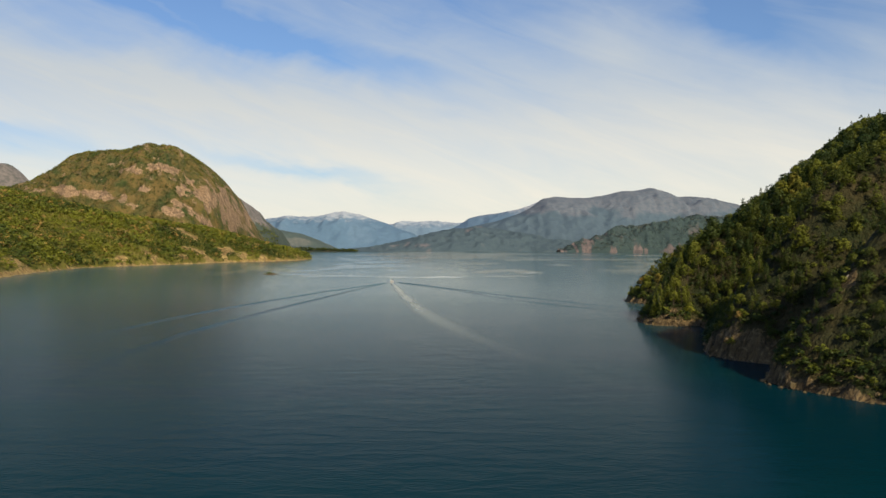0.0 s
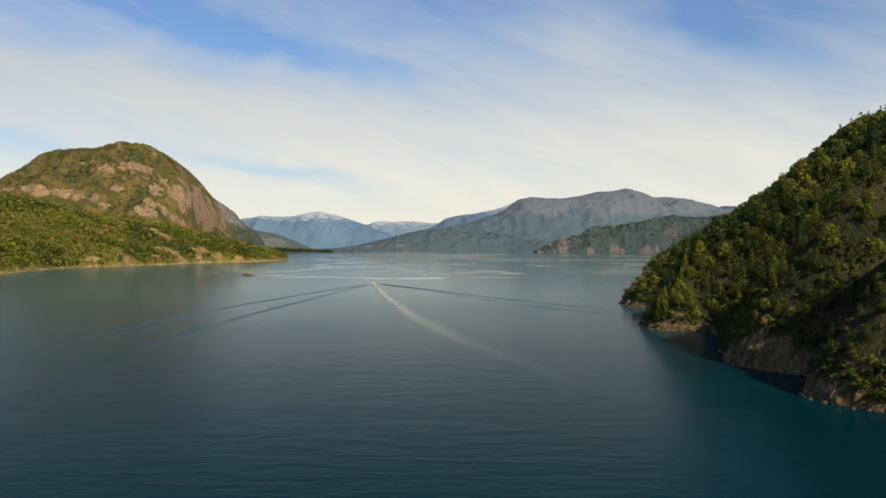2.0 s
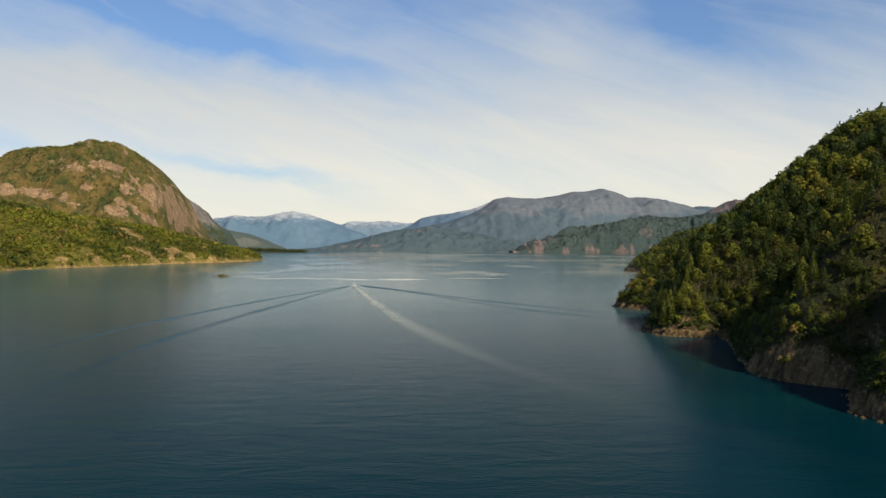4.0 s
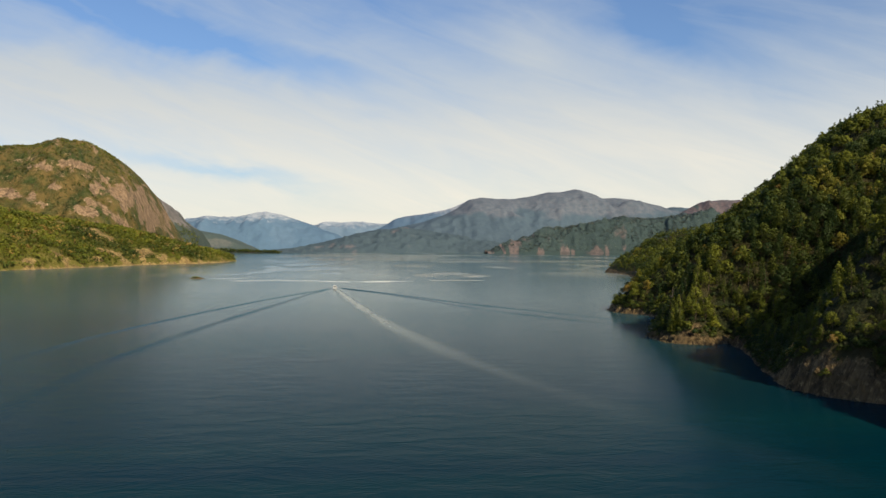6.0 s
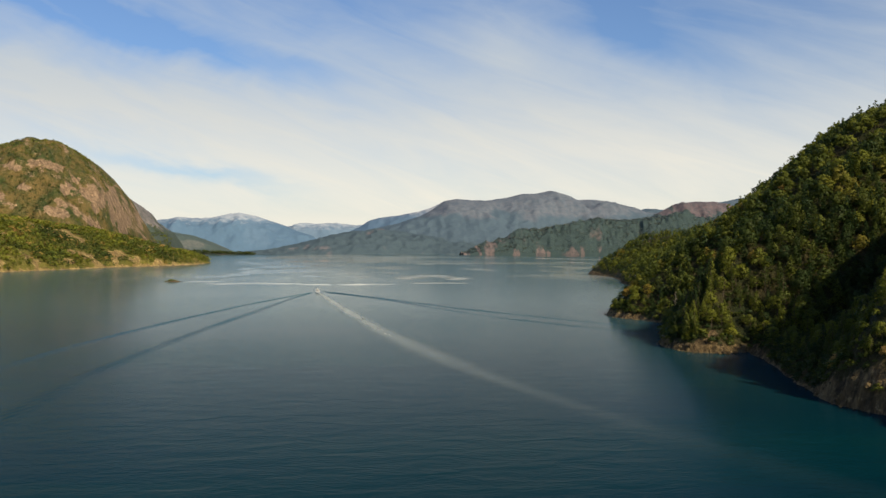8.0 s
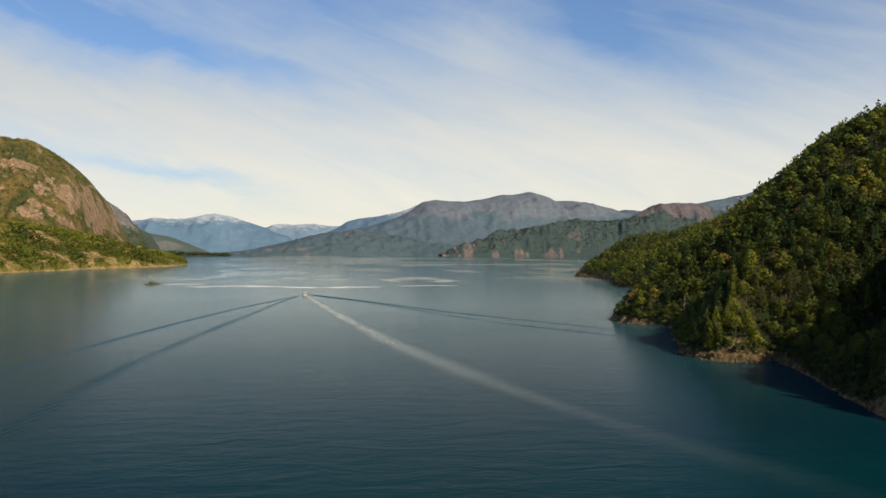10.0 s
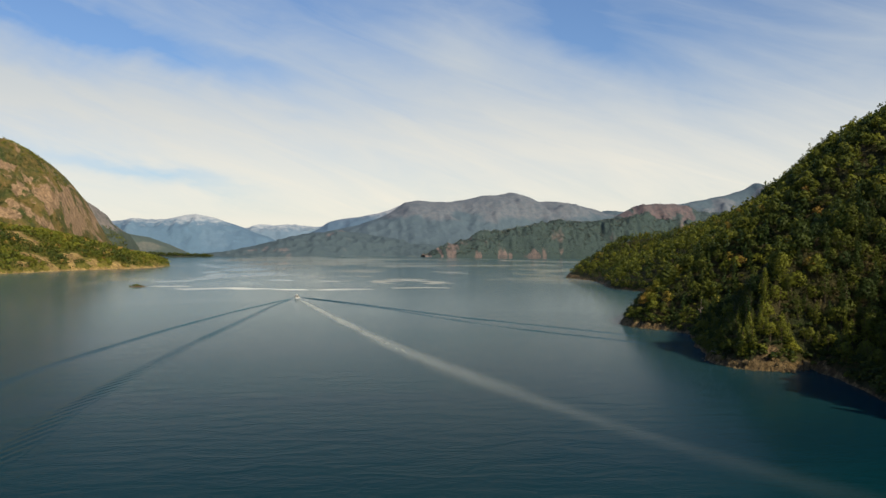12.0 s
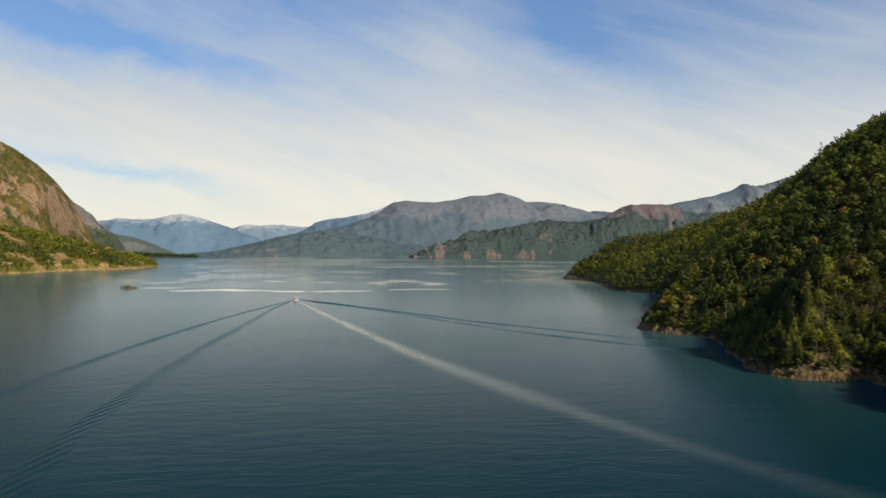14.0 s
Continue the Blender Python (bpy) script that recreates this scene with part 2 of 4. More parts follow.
def land_material(name, soil_a, soil_b, rock_a, rock_b, rock_c, size=1.0, relief=0.8, joints=0.5, litter=0.5):
    """Earth with undergrowth, and bare rock where the rock attribute says so."""
    m = Nodes(name)
    here = m.place()
    n1 = m.noise(here, 0.05 / size, 6, 0.6)
    n2 = m.noise(here, 0.6 / size, 5, 0.65)
    n3 = m.noise(m.place((1, 1, 0.35)), 0.22 / size, 6, 0.62, 0.8)
    crack = m.add("ShaderNodeTexVoronoi", Vector=m.place((1, 1, 0.4), 20), Scale=0.3 / size)
    crack.feature = "DISTANCE_TO_EDGE"
    fis = m.ramp(crack.outputs["Distance"], 0.0, 0.12)
    soil = m.mix(m.ramp(n1, 0.35, 0.65), soil_a, soil_b)
    soil = m.mix(m.math("MULTIPLY", m.ramp(n2, 0.5, 0.75), litter), soil, rock_b)
    groove = m.noise(m.place((0.5, 1.5, 0.18)), 0.75 / size, 4, 0.6, 0.5)
    rock = m.mix(m.ramp(n3, 0.32, 0.66), rock_a, rock_b)
    rock = m.mix(m.math("MULTIPLY", m.ramp(n2, 0.52, 0.75), 0.7), rock, rock_c)
    rock = m.mix(m.math("MULTIPLY", m.math("SUBTRACT", 1.0, fis), joints), rock, rock_a)
    rock = m.mix(m.math("MULTIPLY", m.ramp(groove, 0.50, 0.38), 0.45), rock, rock_a)
    mask = m.math("ADD", m.attribute("rock"), m.math("MULTIPLY", m.math("SUBTRACT", n2, 0.5), 0.9))
    col = m.mix(m.ramp(mask, 0.4, 0.62), soil, rock)
    h = m.math("ADD", m.math("ADD", n3, m.math("MULTIPLY", n2, 0.5)), m.math("ADD", m.math("MULTIPLY", fis, 0.5 * joints), m.math("MULTIPLY", groove, 0.9)))
    return m.done(m.surface(col, 0.92, m.bump(h, relief, 1.3 * size), 0.2))


def far_material(name, wood, rock, snow, size, snow_from, snow_to, blue, haze_amount):
    """Mountains of the distance: woods, bare rock and high snow. The blue is aerial haze mixed into the base colour."""
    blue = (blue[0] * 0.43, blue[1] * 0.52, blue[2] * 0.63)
    m = Nodes(name)
    here = m.place((1, 0.6, 1.2))
    n1, n2 = m.noise(here, 0.012 / size, 6, 0.62), m.noise(here, 0.06 / size, 6, 0.65)
    col = m.mix(m.ramp(m.math("ADD", m.attribute("rock"), m.math("SUBTRACT", n1, 0.5)), 0.35, 0.65), wood, rock)
    col = m.mix(m.math("MULTIPLY", m.ramp(n2, 0.35, 0.65), 0.55), col, tuple(c * 0.4 for c in wood))
    sep = m.add("ShaderNodeSeparateXYZ", Vector=m.place())
    z = m.math("ADD", sep.outputs[2], m.math("MULTIPLY", m.math("SUBTRACT", n2, 0.5), 110.0))
    col = m.mix(m.ramp(z, snow_from, snow_to), col, snow)
    col = m.mix(haze_amount, col, blue)
    return m.done(m.surface(col, 0.95, m.bump(n2, 0.35, 12.0 * size), 0.1))


def plain_material(name, colour, rough=0.5, metal=0.0, grain=0.15):
    m = Nodes(name)
    n = m.noise(m.place(), 3.0, 4)
    p = m.surface(m.mix(m.math("MULTIPLY", n, grain), colour, tuple(c * 0.6 for c in colour)), rough)
    p.inputs["Metallic"].default_value = metal
    return m.done(p)


LAKE, FOAM = water_material(), foam_material()
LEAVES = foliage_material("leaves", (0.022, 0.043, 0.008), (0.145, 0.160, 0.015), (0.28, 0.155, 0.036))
# lighter copy of the leaves above, with full sun put into its colours
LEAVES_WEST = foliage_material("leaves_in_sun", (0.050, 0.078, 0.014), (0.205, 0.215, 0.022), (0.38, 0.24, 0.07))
# far-hill leaves with the grey-blue of the distance haze put into their colours
LEAVES_HAZED = foliage_material("leaves_hazed", (0.095, 0.125, 0.122), (0.135, 0.160, 0.135), (0.17, 0.15, 0.125))
BARK, DEAD = bark_material(), bark_material("dead_wood", (0.13, 0.11, 0.085), (0.29, 0.25, 0.20))
EAST_LAND = land_material("hill_earth", (0.022, 0.030, 0.010), (0.060, 0.050, 0.020), (0.045, 0.033, 0.018), (0.25, 0.175, 0.085), (0.50, 0.37, 0.19), 0.8, 1.6, 0.18, 0.12)
WEST_LAND = land_material("west_earth", (0.10, 0.11, 0.016), (0.22, 0.19, 0.04), (0.20, 0.13, 0.05), (0.52, 0.37, 0.14), (0.68, 0.52, 0.26), 2.2, 1.4, 0.3)
DOME_LAND = land_material("mountain_earth", (0.055, 0.078, 0.022), (0.19, 0.135, 0.045), (0.17, 0.115, 0.07), (0.47, 0.315, 0.185), (0.74, 0.54, 0.34), 1.7, 1.6, 0.3, 0.3)
ROCK = land_material("shore_rock", (0.16, 0.12, 0.07), (0.24, 0.185, 0.11), (0.06, 0.045, 0.025), (0.19, 0.14, 0.068), (0.33, 0.245, 0.13), 0.5, 1.2, 0.2)

# ---- terrain arithmetic ----
def lattice(ix, iy, seed):
    """A repeatable random number in 0..1 for each whole-numbered place."""
    n = (ix.astype(np.int64) * 374761393 + iy.astype(np.int64) * 668265263 + seed * 982451653) & 0xFFFFFFFF
    n = ((n ^ (n >> 13)) * 1274126177) & 0xFFFFFFFF
    return ((n ^ (n >> 16)) & 0xFFFFFF) / float(0xFFFFFF)


def value_noise(x, y, seed):
    ix, iy = np.floor(x), np.floor(y)
    u, v = x - ix, y - iy
    u, v = u * u * (3 - 2 * u), v * v * (3 - 2 * v)
    a, b = lattice(ix, iy, seed), lattice(ix + 1, iy, seed)
    c, d = lattice(ix, iy + 1, seed), lattice(ix + 1, iy + 1, seed)
    return (a * (1 - u) + b * u) * (1 - v) + (c * (1 - u) + d * u) * v


def fbm(x, y, size, octaves=4, seed=1):
    """Rolling noise of about -1..1; size is that of its largest swell in metres."""
    total, amp, norm = 0.0, 1.0, 0.0
    for k in range(octaves):
        turn = 0.6 * k
        px = (x * math.cos(turn) - y * math.sin(turn)) / size * 2 ** k
        py = (x * math.sin(turn) + y * math.cos(turn)) / size * 2 ** k
        total = total + amp * (value_noise(px + 17.3 * k, py - 9.1 * k, seed + k) * 2 - 1)
        norm += amp
        amp *= 0.52
    return total / norm


def ridged(x, y, size, octaves=4, seed=1):
    """Sharp crests, 0..1."""
    total, amp, norm = 0.0, 1.0, 0.0
    for k in range(octaves):
        n = value_noise(x / size * 2 ** k + 5.7 * k, y / size * 2 ** k + 3.3 * k, seed + k)
        total = total + amp * (1 - np.abs(n * 2 - 1))
        norm += amp
        amp *= 0.5
    return total / norm


def inland(x, y, shore, close):
    """Distance from the shoreline, positive on land. shore: its points; close: points that close the land behind it."""
    shore = np.array(shore, float)
    best = np.full(x.shape, 1e9)
    for (ax, ay), (bx, by) in zip(shore[:-1], shore[1:]):
        ex, ey = bx - ax, by - ay
        t = np.clip(((x - ax) * ex + (y - ay) * ey) / (ex * ex + ey * ey), 0, 1)
        best = np.minimum(best, np.hypot(x - ax - t * ex, y - ay - t * ey))
    ring = np.array([*shore, *close], float)
    inside = np.zeros(x.shape, bool)
    for (ax, ay), (bx, by) in zip(ring, np.roll(ring, -1, 0)):
        if ay != by:
            inside ^= ((ay > y) != (by > y)) & (x < (bx - ax) * (y - ay) / (by - ay) + ax)
    return np.where(inside, best, -best)


EAST_SHORE = [(150, -260), (128, -60), (112, 80), (100, 150), (88, 186), (77, 206), (76, 218), (88, 245), (80, 257), (76, 268),
              (81, 284), (88, 310), (98, 345), (101, 366), (92, 361), (83, 368), (81, 381), (83, 393), (92, 420), (101, 442),
              (114, 478), (110, 497), (103, 502), (102, 520), (105, 534), (116, 548), (142, 600), (190, 700), (222, 786),
              (233, 828), (226, 868), (229, 905), (252, 980), (270, 1069), (273, 1120), (275, 1187), (296, 1226), (360, 1262),
              (520, 1330), (800, 1500)]
EAST_BACK = [(1200, 1500), (1200, -260)]
WEST_SHORE = [(-520, 350), (-440, 650), (-428, 907), (-461, 1051), (-492, 1279), (-427, 1454), (-380, 1633), (-312, 1740),
              (-286, 1850), (-282, 2000), (-292, 2070), (-340, 2140), (-420, 2300), (-460, 2600), (-480, 3000)]
WEST_BACK = [(-2600, 3000), (-2600, 350)]


def from_line(x, y, points):
    """Distance from a line of points in plan."""
    return np.abs(inland(x, y, points, []))


# spurs and gullies that run down the hill: height, half-width, their lines in plan; the first is out of view, added to
# shade the gully
SPURS = [(8, 18, [(170, 292), (200, 300), (260, 320)]), (19, 20, [(74, 263), (130, 280), (235, 318)]), (-27, 18, [(90, 344), (150, 336), (235, 362)]), (-10, 20, [(108, 478), (160, 468), (235, 482)]),
         (14, 18, [(80, 381), (140, 394), (220, 426)]), (-13, 15, [(94, 428), (150, 438), (215, 462)]), (-24, 14, [(82, 243), (140, 242), (205, 254)]), (17, 16, [(72, 212), (130, 212), (205, 224)])]


# swells and dips of the ridge: height, centre, half-widths
KNOLLS = [(-8, 250, 620, 26, 28), (9, 338, 1172, 32, 45), (-4, 352, 704, 34, 30), (3, 240, 514, 20, 20)]


def east_height(x, y):
    wob = 2.2 * fbm(x, y, 14, 3, 41)
    d = inland(x, y, EAST_SHORE, EAST_BACK) + wob
    k = np.interp(y, [100, 215, 268, 330, 384, 440, 500, 560, 640, 760, 900, 1200], [.78, .74, .70, .64, .66, .66, .74, .84, 1.0, .84, .56, .44])
    top = np.interp(y, [0, 500, 640, 800, 950, 1200], [700, 1500, 900, 450, 230, 170])
    bluff = np.interp(y, [150, 190, 205, 216, 226, 236, 246, 254, 266, 276, 288, 310, 366, 385, 420, 480, 530, 560, 800, 1150, 1180, 1200],
                      [1.5, 1.5, 3, 6, 6, 2.5, 4, 8, 8, 6, 1.2, 1, 1.6, 1.6, 1.2, 1.2, 1.5, 1.5, 1.5, 2, 4, 4])
    g = np.maximum(d, 0)
    land = top * (1 - np.exp(-k * g / top)) + bluff * (1 - np.exp(-g / 3.0)) + np.where(y < 620, 0.0009 * np.clip(g - 40, 0, 160) ** 2, 0)
    land = land + np.clip(g / 40, 0, 1) * (0.06 * g * fbm(x, y, 90, 4, 7) + 2.0 * fbm(x, y, 22, 3, 9))
    for rise, half, line in SPURS:
        land = land + rise * np.exp(-(from_line(x, y, line) / half) ** 2) * np.clip((g - 4) / 25, 0, 1)
    for rise, cx, cy, wx, wy in KNOLLS:
        land = land + rise * np.exp(-((x - cx) / wx) ** 2 - ((y - cy) / wy) ** 2) * np.clip(g / 12, 0, 1)
    land = np.where((land > 92) & (y < 700), 92 + (land - 92) * 0.42, land)
    cape = 1 - 0.65 * np.exp(-((y - 375) / 18) ** 2)
    rock = cape * np.exp(-g / 9) * np.clip(g / 1.5, 0, 1) * (2.0 * (ridged(x, y, 7, 2, 5) - 0.5) + 4.6 * (ridged(x * 0.3, y + 0.2 * x, 4.6, 4, 15) - 0.5))
    return np.where(d > 0, land + rock, np.maximum(d * 0.7, -12)), d


def west_height(x, y):
    wob = 5 * fbm(x, y, 40, 3, 141)
    d = inland(x, y, WEST_SHORE, WEST_BACK) + wob
    g = np.maximum(d, 0)
    k = np.interp(y, [900, 1200, 1450, 1650, 1760, 1850, 1950, 2060, 2200], [.55, .55, .57, .54, .47, .42, .34, .24, .2])
    top = np.interp(y, [900, 1200, 1450, 1650, 1850, 2060], [300, 295, 228, 170, 94, 60])
    land = top * (1 - np.exp(-k * g / top)) + 5 * (1 - np.exp(-g / 8))
    land = land + np.clip(g / 80, 0, 1) * (10 * fbm(x, y, 160, 4, 107) + 3.5 * fbm(x, y, 40, 3, 109))
    rock = np.exp(-g / 25) * np.clip(g / 5, 0, 1) * 12 * (ridged(x, y, 24, 3, 105) - 0.45)
    return np.where(d > 0, land + rock, np.maximum(d * 0.5, -12)), d


# ---- end of terrain arithmetic ----

# ---- large structure ----
def mesh_from(name, verts, faces, material, attributes=None, smooth=True, normals=None):
    """A mesh from arrays: verts n x 3, faces m x k, float attributes and, if given, shading normals on the vertices."""
    verts, faces = np.asarray(verts, np.float32), np.asarray(faces, np.int32)
    me = bpy.data.meshes.new(name)
    m, k = faces.shape
    me.vertices.add(len(verts))
    me.vertices.foreach_set("co", verts.ravel())
    me.loops.add(m * k)
    me.loops.foreach_set("vertex_index", faces.ravel())
    me.polygons.add(m)
    me.polygons.foreach_set("loop_start", np.arange(0, m * k, k, dtype=np.int32))
    me.polygons.foreach_set("use_smooth", np.full(m, smooth))
    for key, values in (attributes or {}).items():
        me.attributes.new(key, "FLOAT", "POINT").data.foreach_set("value", np.asarray(values, np.float32).ravel())
    if normals is not None:
        me.attributes.new("custom_normal", "FLOAT_VECTOR", "POINT").data.foreach_set("vector", np.asarray(normals, np.float32).ravel())
    me.materials.append(material)
    me.update(calc_edges=True)
    me.validate()
    return me


def grid_faces(rows, cols, keep=None):
    i = np.arange(rows * cols).reshape(rows, cols)
    f = np.stack([i[:-1, :-1], i[:-1, 1:], i[1:, 1:], i[1:, :-1]], -1)
    return f.reshape(-1, 4) if keep is None else f[keep]


def ground(name, height, rock_of, xs, ys, material, label, hole=None, smooth=True):
    x, y = np.meshgrid(xs, ys)
    z, d = height(x, y)
    rock = rock_of(x, y, z, d)
    keep = d > -25
    if hole is not None:
        keep &= ~((x > hole[0]) & (x < hole[1]) & (y > hole[2]) & (y < hole[3]))
    k = keep[:-1, :-1] | keep[1:, :-1] | keep[:-1, 1:] | keep[1:, 1:]
    me = mesh_from(name, np.stack([x, y, z], -1).reshape(-1, 3), grid_faces(len(ys), len(xs), k), material, {"rock": rock}, smooth)
    return tagged(new(name, me), label, "hillside", kind="structure")


# bare earth and scree above the capes: centre and reach
BARE_SPOTS = [(87, 366, 2.4), (91, 369, 1.6), (91, 211, 2.4), (98, 249, 2.6)]


def east_rock(x, y, z, d):
    """Bare rock: the bluffs at the water, and broken patches on the slope."""
    width = np.interp(y, [150, 185, 200, 215, 224, 232, 240, 250, 262, 274, 285, 300, 340, 360, 372, 390, 410, 480, 500, 535, 550, 1100, 1150, 1200],
                      [1.0, 1.0, 1.6, 2.2, 2.6, 1.0, 1.8, 4.0, 4.0, 2.0, 0.6, 0.4, 0.4, 2.2, 2.2, 1.2, 0.7, 0.7, 2, 2, 1, 1, 4, 4])
    shore = np.clip(1.3 - d / width, 0, 1)
    patch = np.clip((fbm(x, y, 24, 4, 23) - 0.40) * 4, 0, 0.7)
    for cx, cy, r in BARE_SPOTS:
        patch = np.maximum(patch, np.clip(1.5 - np.hypot(x - cx, y - cy) / r + 1.4 * fbm(x, y, 6, 3, 31), 0, 0.9))
    return np.maximum(shore, patch)


def west_rock(x, y, z, d):
    """Ochre bluffs here and there along the water, a cut in the slope and small bare spots."""
    width = np.interp(y, [600, 1000, 1130, 1350, 1450, 1600, 1750, 1900, 2060], [8, 6, 1.5, 1.5, 2, 3, 4, 4, 4])
    ragged = fbm(x * 1.3, y, 30, 4, 321)
    shore = np.maximum(np.clip(1.15 - d / width, 0, 1) * np.clip(0.35 + 2.8 * ragged, 0, 1), np.clip(1.2 - d / 1.4, 0, 0.8))
    patch = np.clip((fbm(x, y * 0.6, 60, 4, 223) - 0.36) * 4, 0, 0.8)
    for cx, cy, wx, wy in WEST_SCARS:
        r = ((x - cx) / (0.8 * wx)) ** 2 + ((y - cy) / (0.8 * wy)) ** 2 + 1.8 * ragged
        patch = np.maximum(patch, np.clip(1.4 - r, 0, 0.95))
    return np.maximum(shore, patch)


# bare ochre cuts and clearings on the west shore: centre and half-widths
WEST_SCARS = [(-500, 1715, 44, 34), (-462, 1690, 30, 26), (-385, 1672, 20, 34), (-360, 1690, 16, 30), (-432, 1570, 12, 22), (-517, 1523, 12, 14),
              (-515, 1684, 26, 20), (-488, 1691, 20, 12), (-421, 1588, 14, 30), (-384, 1647, 12, 26), (-363, 1684, 14, 22), (-350, 1689, 12, 20), (-330, 1715, 14, 26), (-397, 1581, 10, 20), (-425, 1518, 12, 22), (-308, 1762, 12, 26), (-462, 1016, 22, 40), (-563, 1276, 12, 14), (-508, 1487, 9, 14), (-300, 1890, 14, 40), (-372, 1790, 14, 18), (-470, 1364, 10, 18)]


def box_water():
    ring = []
    for r, n in ((6000, 48),):
        ring += [(r * math.cos(2 * math.pi * k / n), 1500 + r * math.sin(2 * math.pi * k / n), 0) for k in range(n)]
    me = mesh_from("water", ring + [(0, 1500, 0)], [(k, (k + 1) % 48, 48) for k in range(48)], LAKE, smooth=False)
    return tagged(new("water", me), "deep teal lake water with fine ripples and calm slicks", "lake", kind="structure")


box_water()
ground("ground_east", east_height, east_rock, np.concatenate([np.arange(64, 124, 0.75), np.arange(124, 346, 1.5)]),
       np.concatenate([np.arange(130, 196, 1.5), np.arange(196, 400, 0.75), np.arange(400, 640, 1.5)]), EAST_LAND,
       "steep wooded hillside falling to bare rock at the lake", smooth=False)
ground("ground_east_far", east_height, east_rock, np.concatenate([np.arange(60, 340.1, 4), np.arange(346, 900, 8)]), np.arange(-260, 1500, 4.0), EAST_LAND,
       "wooded hillside running on along the lake to a far cape", hole=(66, 339, 136, 634))
ground("ground_west", west_height, west_rock, np.arange(-1500, -240, 6.0), np.arange(400, 2500, 6.0), WEST_LAND,
       "sunlit wooded shore with ochre rock above the water")


def mountain(name, y0, crest, front, back, material, label, step=10.0, rows=40, power=1.0, rough=0.10, seed=1, rocky=0.4, foot=-6, size=120, crags=0.0, jag=3.0):
    """A mountain with its crest along x at the depth y0, falling over front metres towards the lake."""
    c = np.array(crest, float)
    xs = np.arange(c[0, 0] - step * 4, c[-1, 0] + step * 4, step)
    zc = np.interp(xs, c[:, 0], c[:, 1])
    soft = np.convolve(np.pad(zc, 1, "edge"), [0.25, 0.5, 0.25], "valid")
    soft = soft + jag * fbm(xs, xs * 0 + 7.0 * seed, 80, 5, seed + 90) * np.clip(soft / 40, 0, 1)
    v = np.concatenate([np.linspace(0, 1, rows), 1 + np.linspace(0.08, 1, 10)])
    x, vv = np.meshgrid(xs, v)
    crest_z = np.broadcast_to(soft, x.shape)
    reach = front * (0.85 + 0.25 * fbm(xs, xs * 0 + seed * 31.0, size * 2.2, 3, seed + 60))
    y = np.where(vv <= 1, y0 - (1 - vv) * reach[None, :], y0 + (vv - 1) * back)
    shape = np.where(vv <= 1, np.sin(np.clip(vv, 0, 1) * math.pi / 2) ** power, np.cos((vv - 1) * math.pi / 2))
    swell = fbm(x, y, size, 5, seed) * 0.7 + (ridged(x, y * 0.45, size * 0.8, 5, seed + 20) - 0.55) * 1.3
    hold = np.clip(np.abs(1 - vv) * 2, 0.03, 1) ** 1.2
    z = foot + (crest_z - foot) * shape * (1 + rough * 3 * swell * hold * np.sin(np.clip(vv, 0, 1) * math.pi) ** 0.5) + rough * 22 * fbm(x, y, size * 0.2, 3, seed + 5) * np.clip(shape * 3, 0, 1)
    if crags:
        z = z + crags * (ridged(x, y, size * 0.35, 4, seed + 33) - 0.5) * np.clip(shape * 4, 0, 1) * np.maximum(hold, 0.18 if name != "mountain_dome" else 0.05)
    gy, gx = np.gradient(z)
    steep = np.hypot(gx / step, gy / np.maximum(np.abs(np.gradient(y, axis=0)), 1))
    rock = np.clip(rocky + (np.clip(steep, 0, 2) - 0.6) * 0.3 + 0.9 * fbm(x, y, size * 0.8, 4, seed + 77), 0, 1)
    if name == "mountain_dome":
        rock = dome_rock(x + 0.45 * (y - 2080), z, rock)
    if name == "hill_cliffs":
        band = 0
        for cx, cw, ch in ((549, 48, 46), (603, 36, 52), (705, 22, 26), (823, 30, 28), (958, 36, 28), (1055, 24, 24)):
            band = band + np.exp(-(np.abs(x - cx - 0.25 * z) / cw) ** 2 - (np.clip(z, 0, 999) / ch) ** 2)
        rock = np.clip(band * (0.7 + 2.6 * fbm(x + 0.3 * z, z * 0.3, 16, 4, 808)) + 0.33 * (rock + 1.5 * fbm(x, z * 0.4, 30, 4, 909)), 0, 1)
    if name == "hill_red":
        face = np.clip((z - 150) / 25, 0, 1) * np.clip((x - 1450) / 40, 0, 1) * np.clip((1830 - x) / 40, 0, 1)
        rock = np.clip(face * (0.75 + 1.2 * fbm(x, z * 0.8, 30, 4, 818)) + 0.15 * rock, 0, 1)
    if name == "mountain_shoulder":
        rock = np.clip((z - 70) / 60 + 0.8 * fbm(x, y, 40, 4, 838), 0, 1)
    if name == "mountain_massif":
        rock = np.clip(0.9 * np.clip((z - 150 - 40 * fbm(x, y, 160, 4, 828)) / 90, 0, 1) + 0.3 * rock, 0, 1)
    me = mesh_from(name, np.stack([x, y, z], -1).reshape(-1, 3), grid_faces(len(v), len(xs)), material, {"rock": rock})
    ob = tagged(new(name, me), label, "mountain", kind="structure")
    return ob, x, y, z, rock


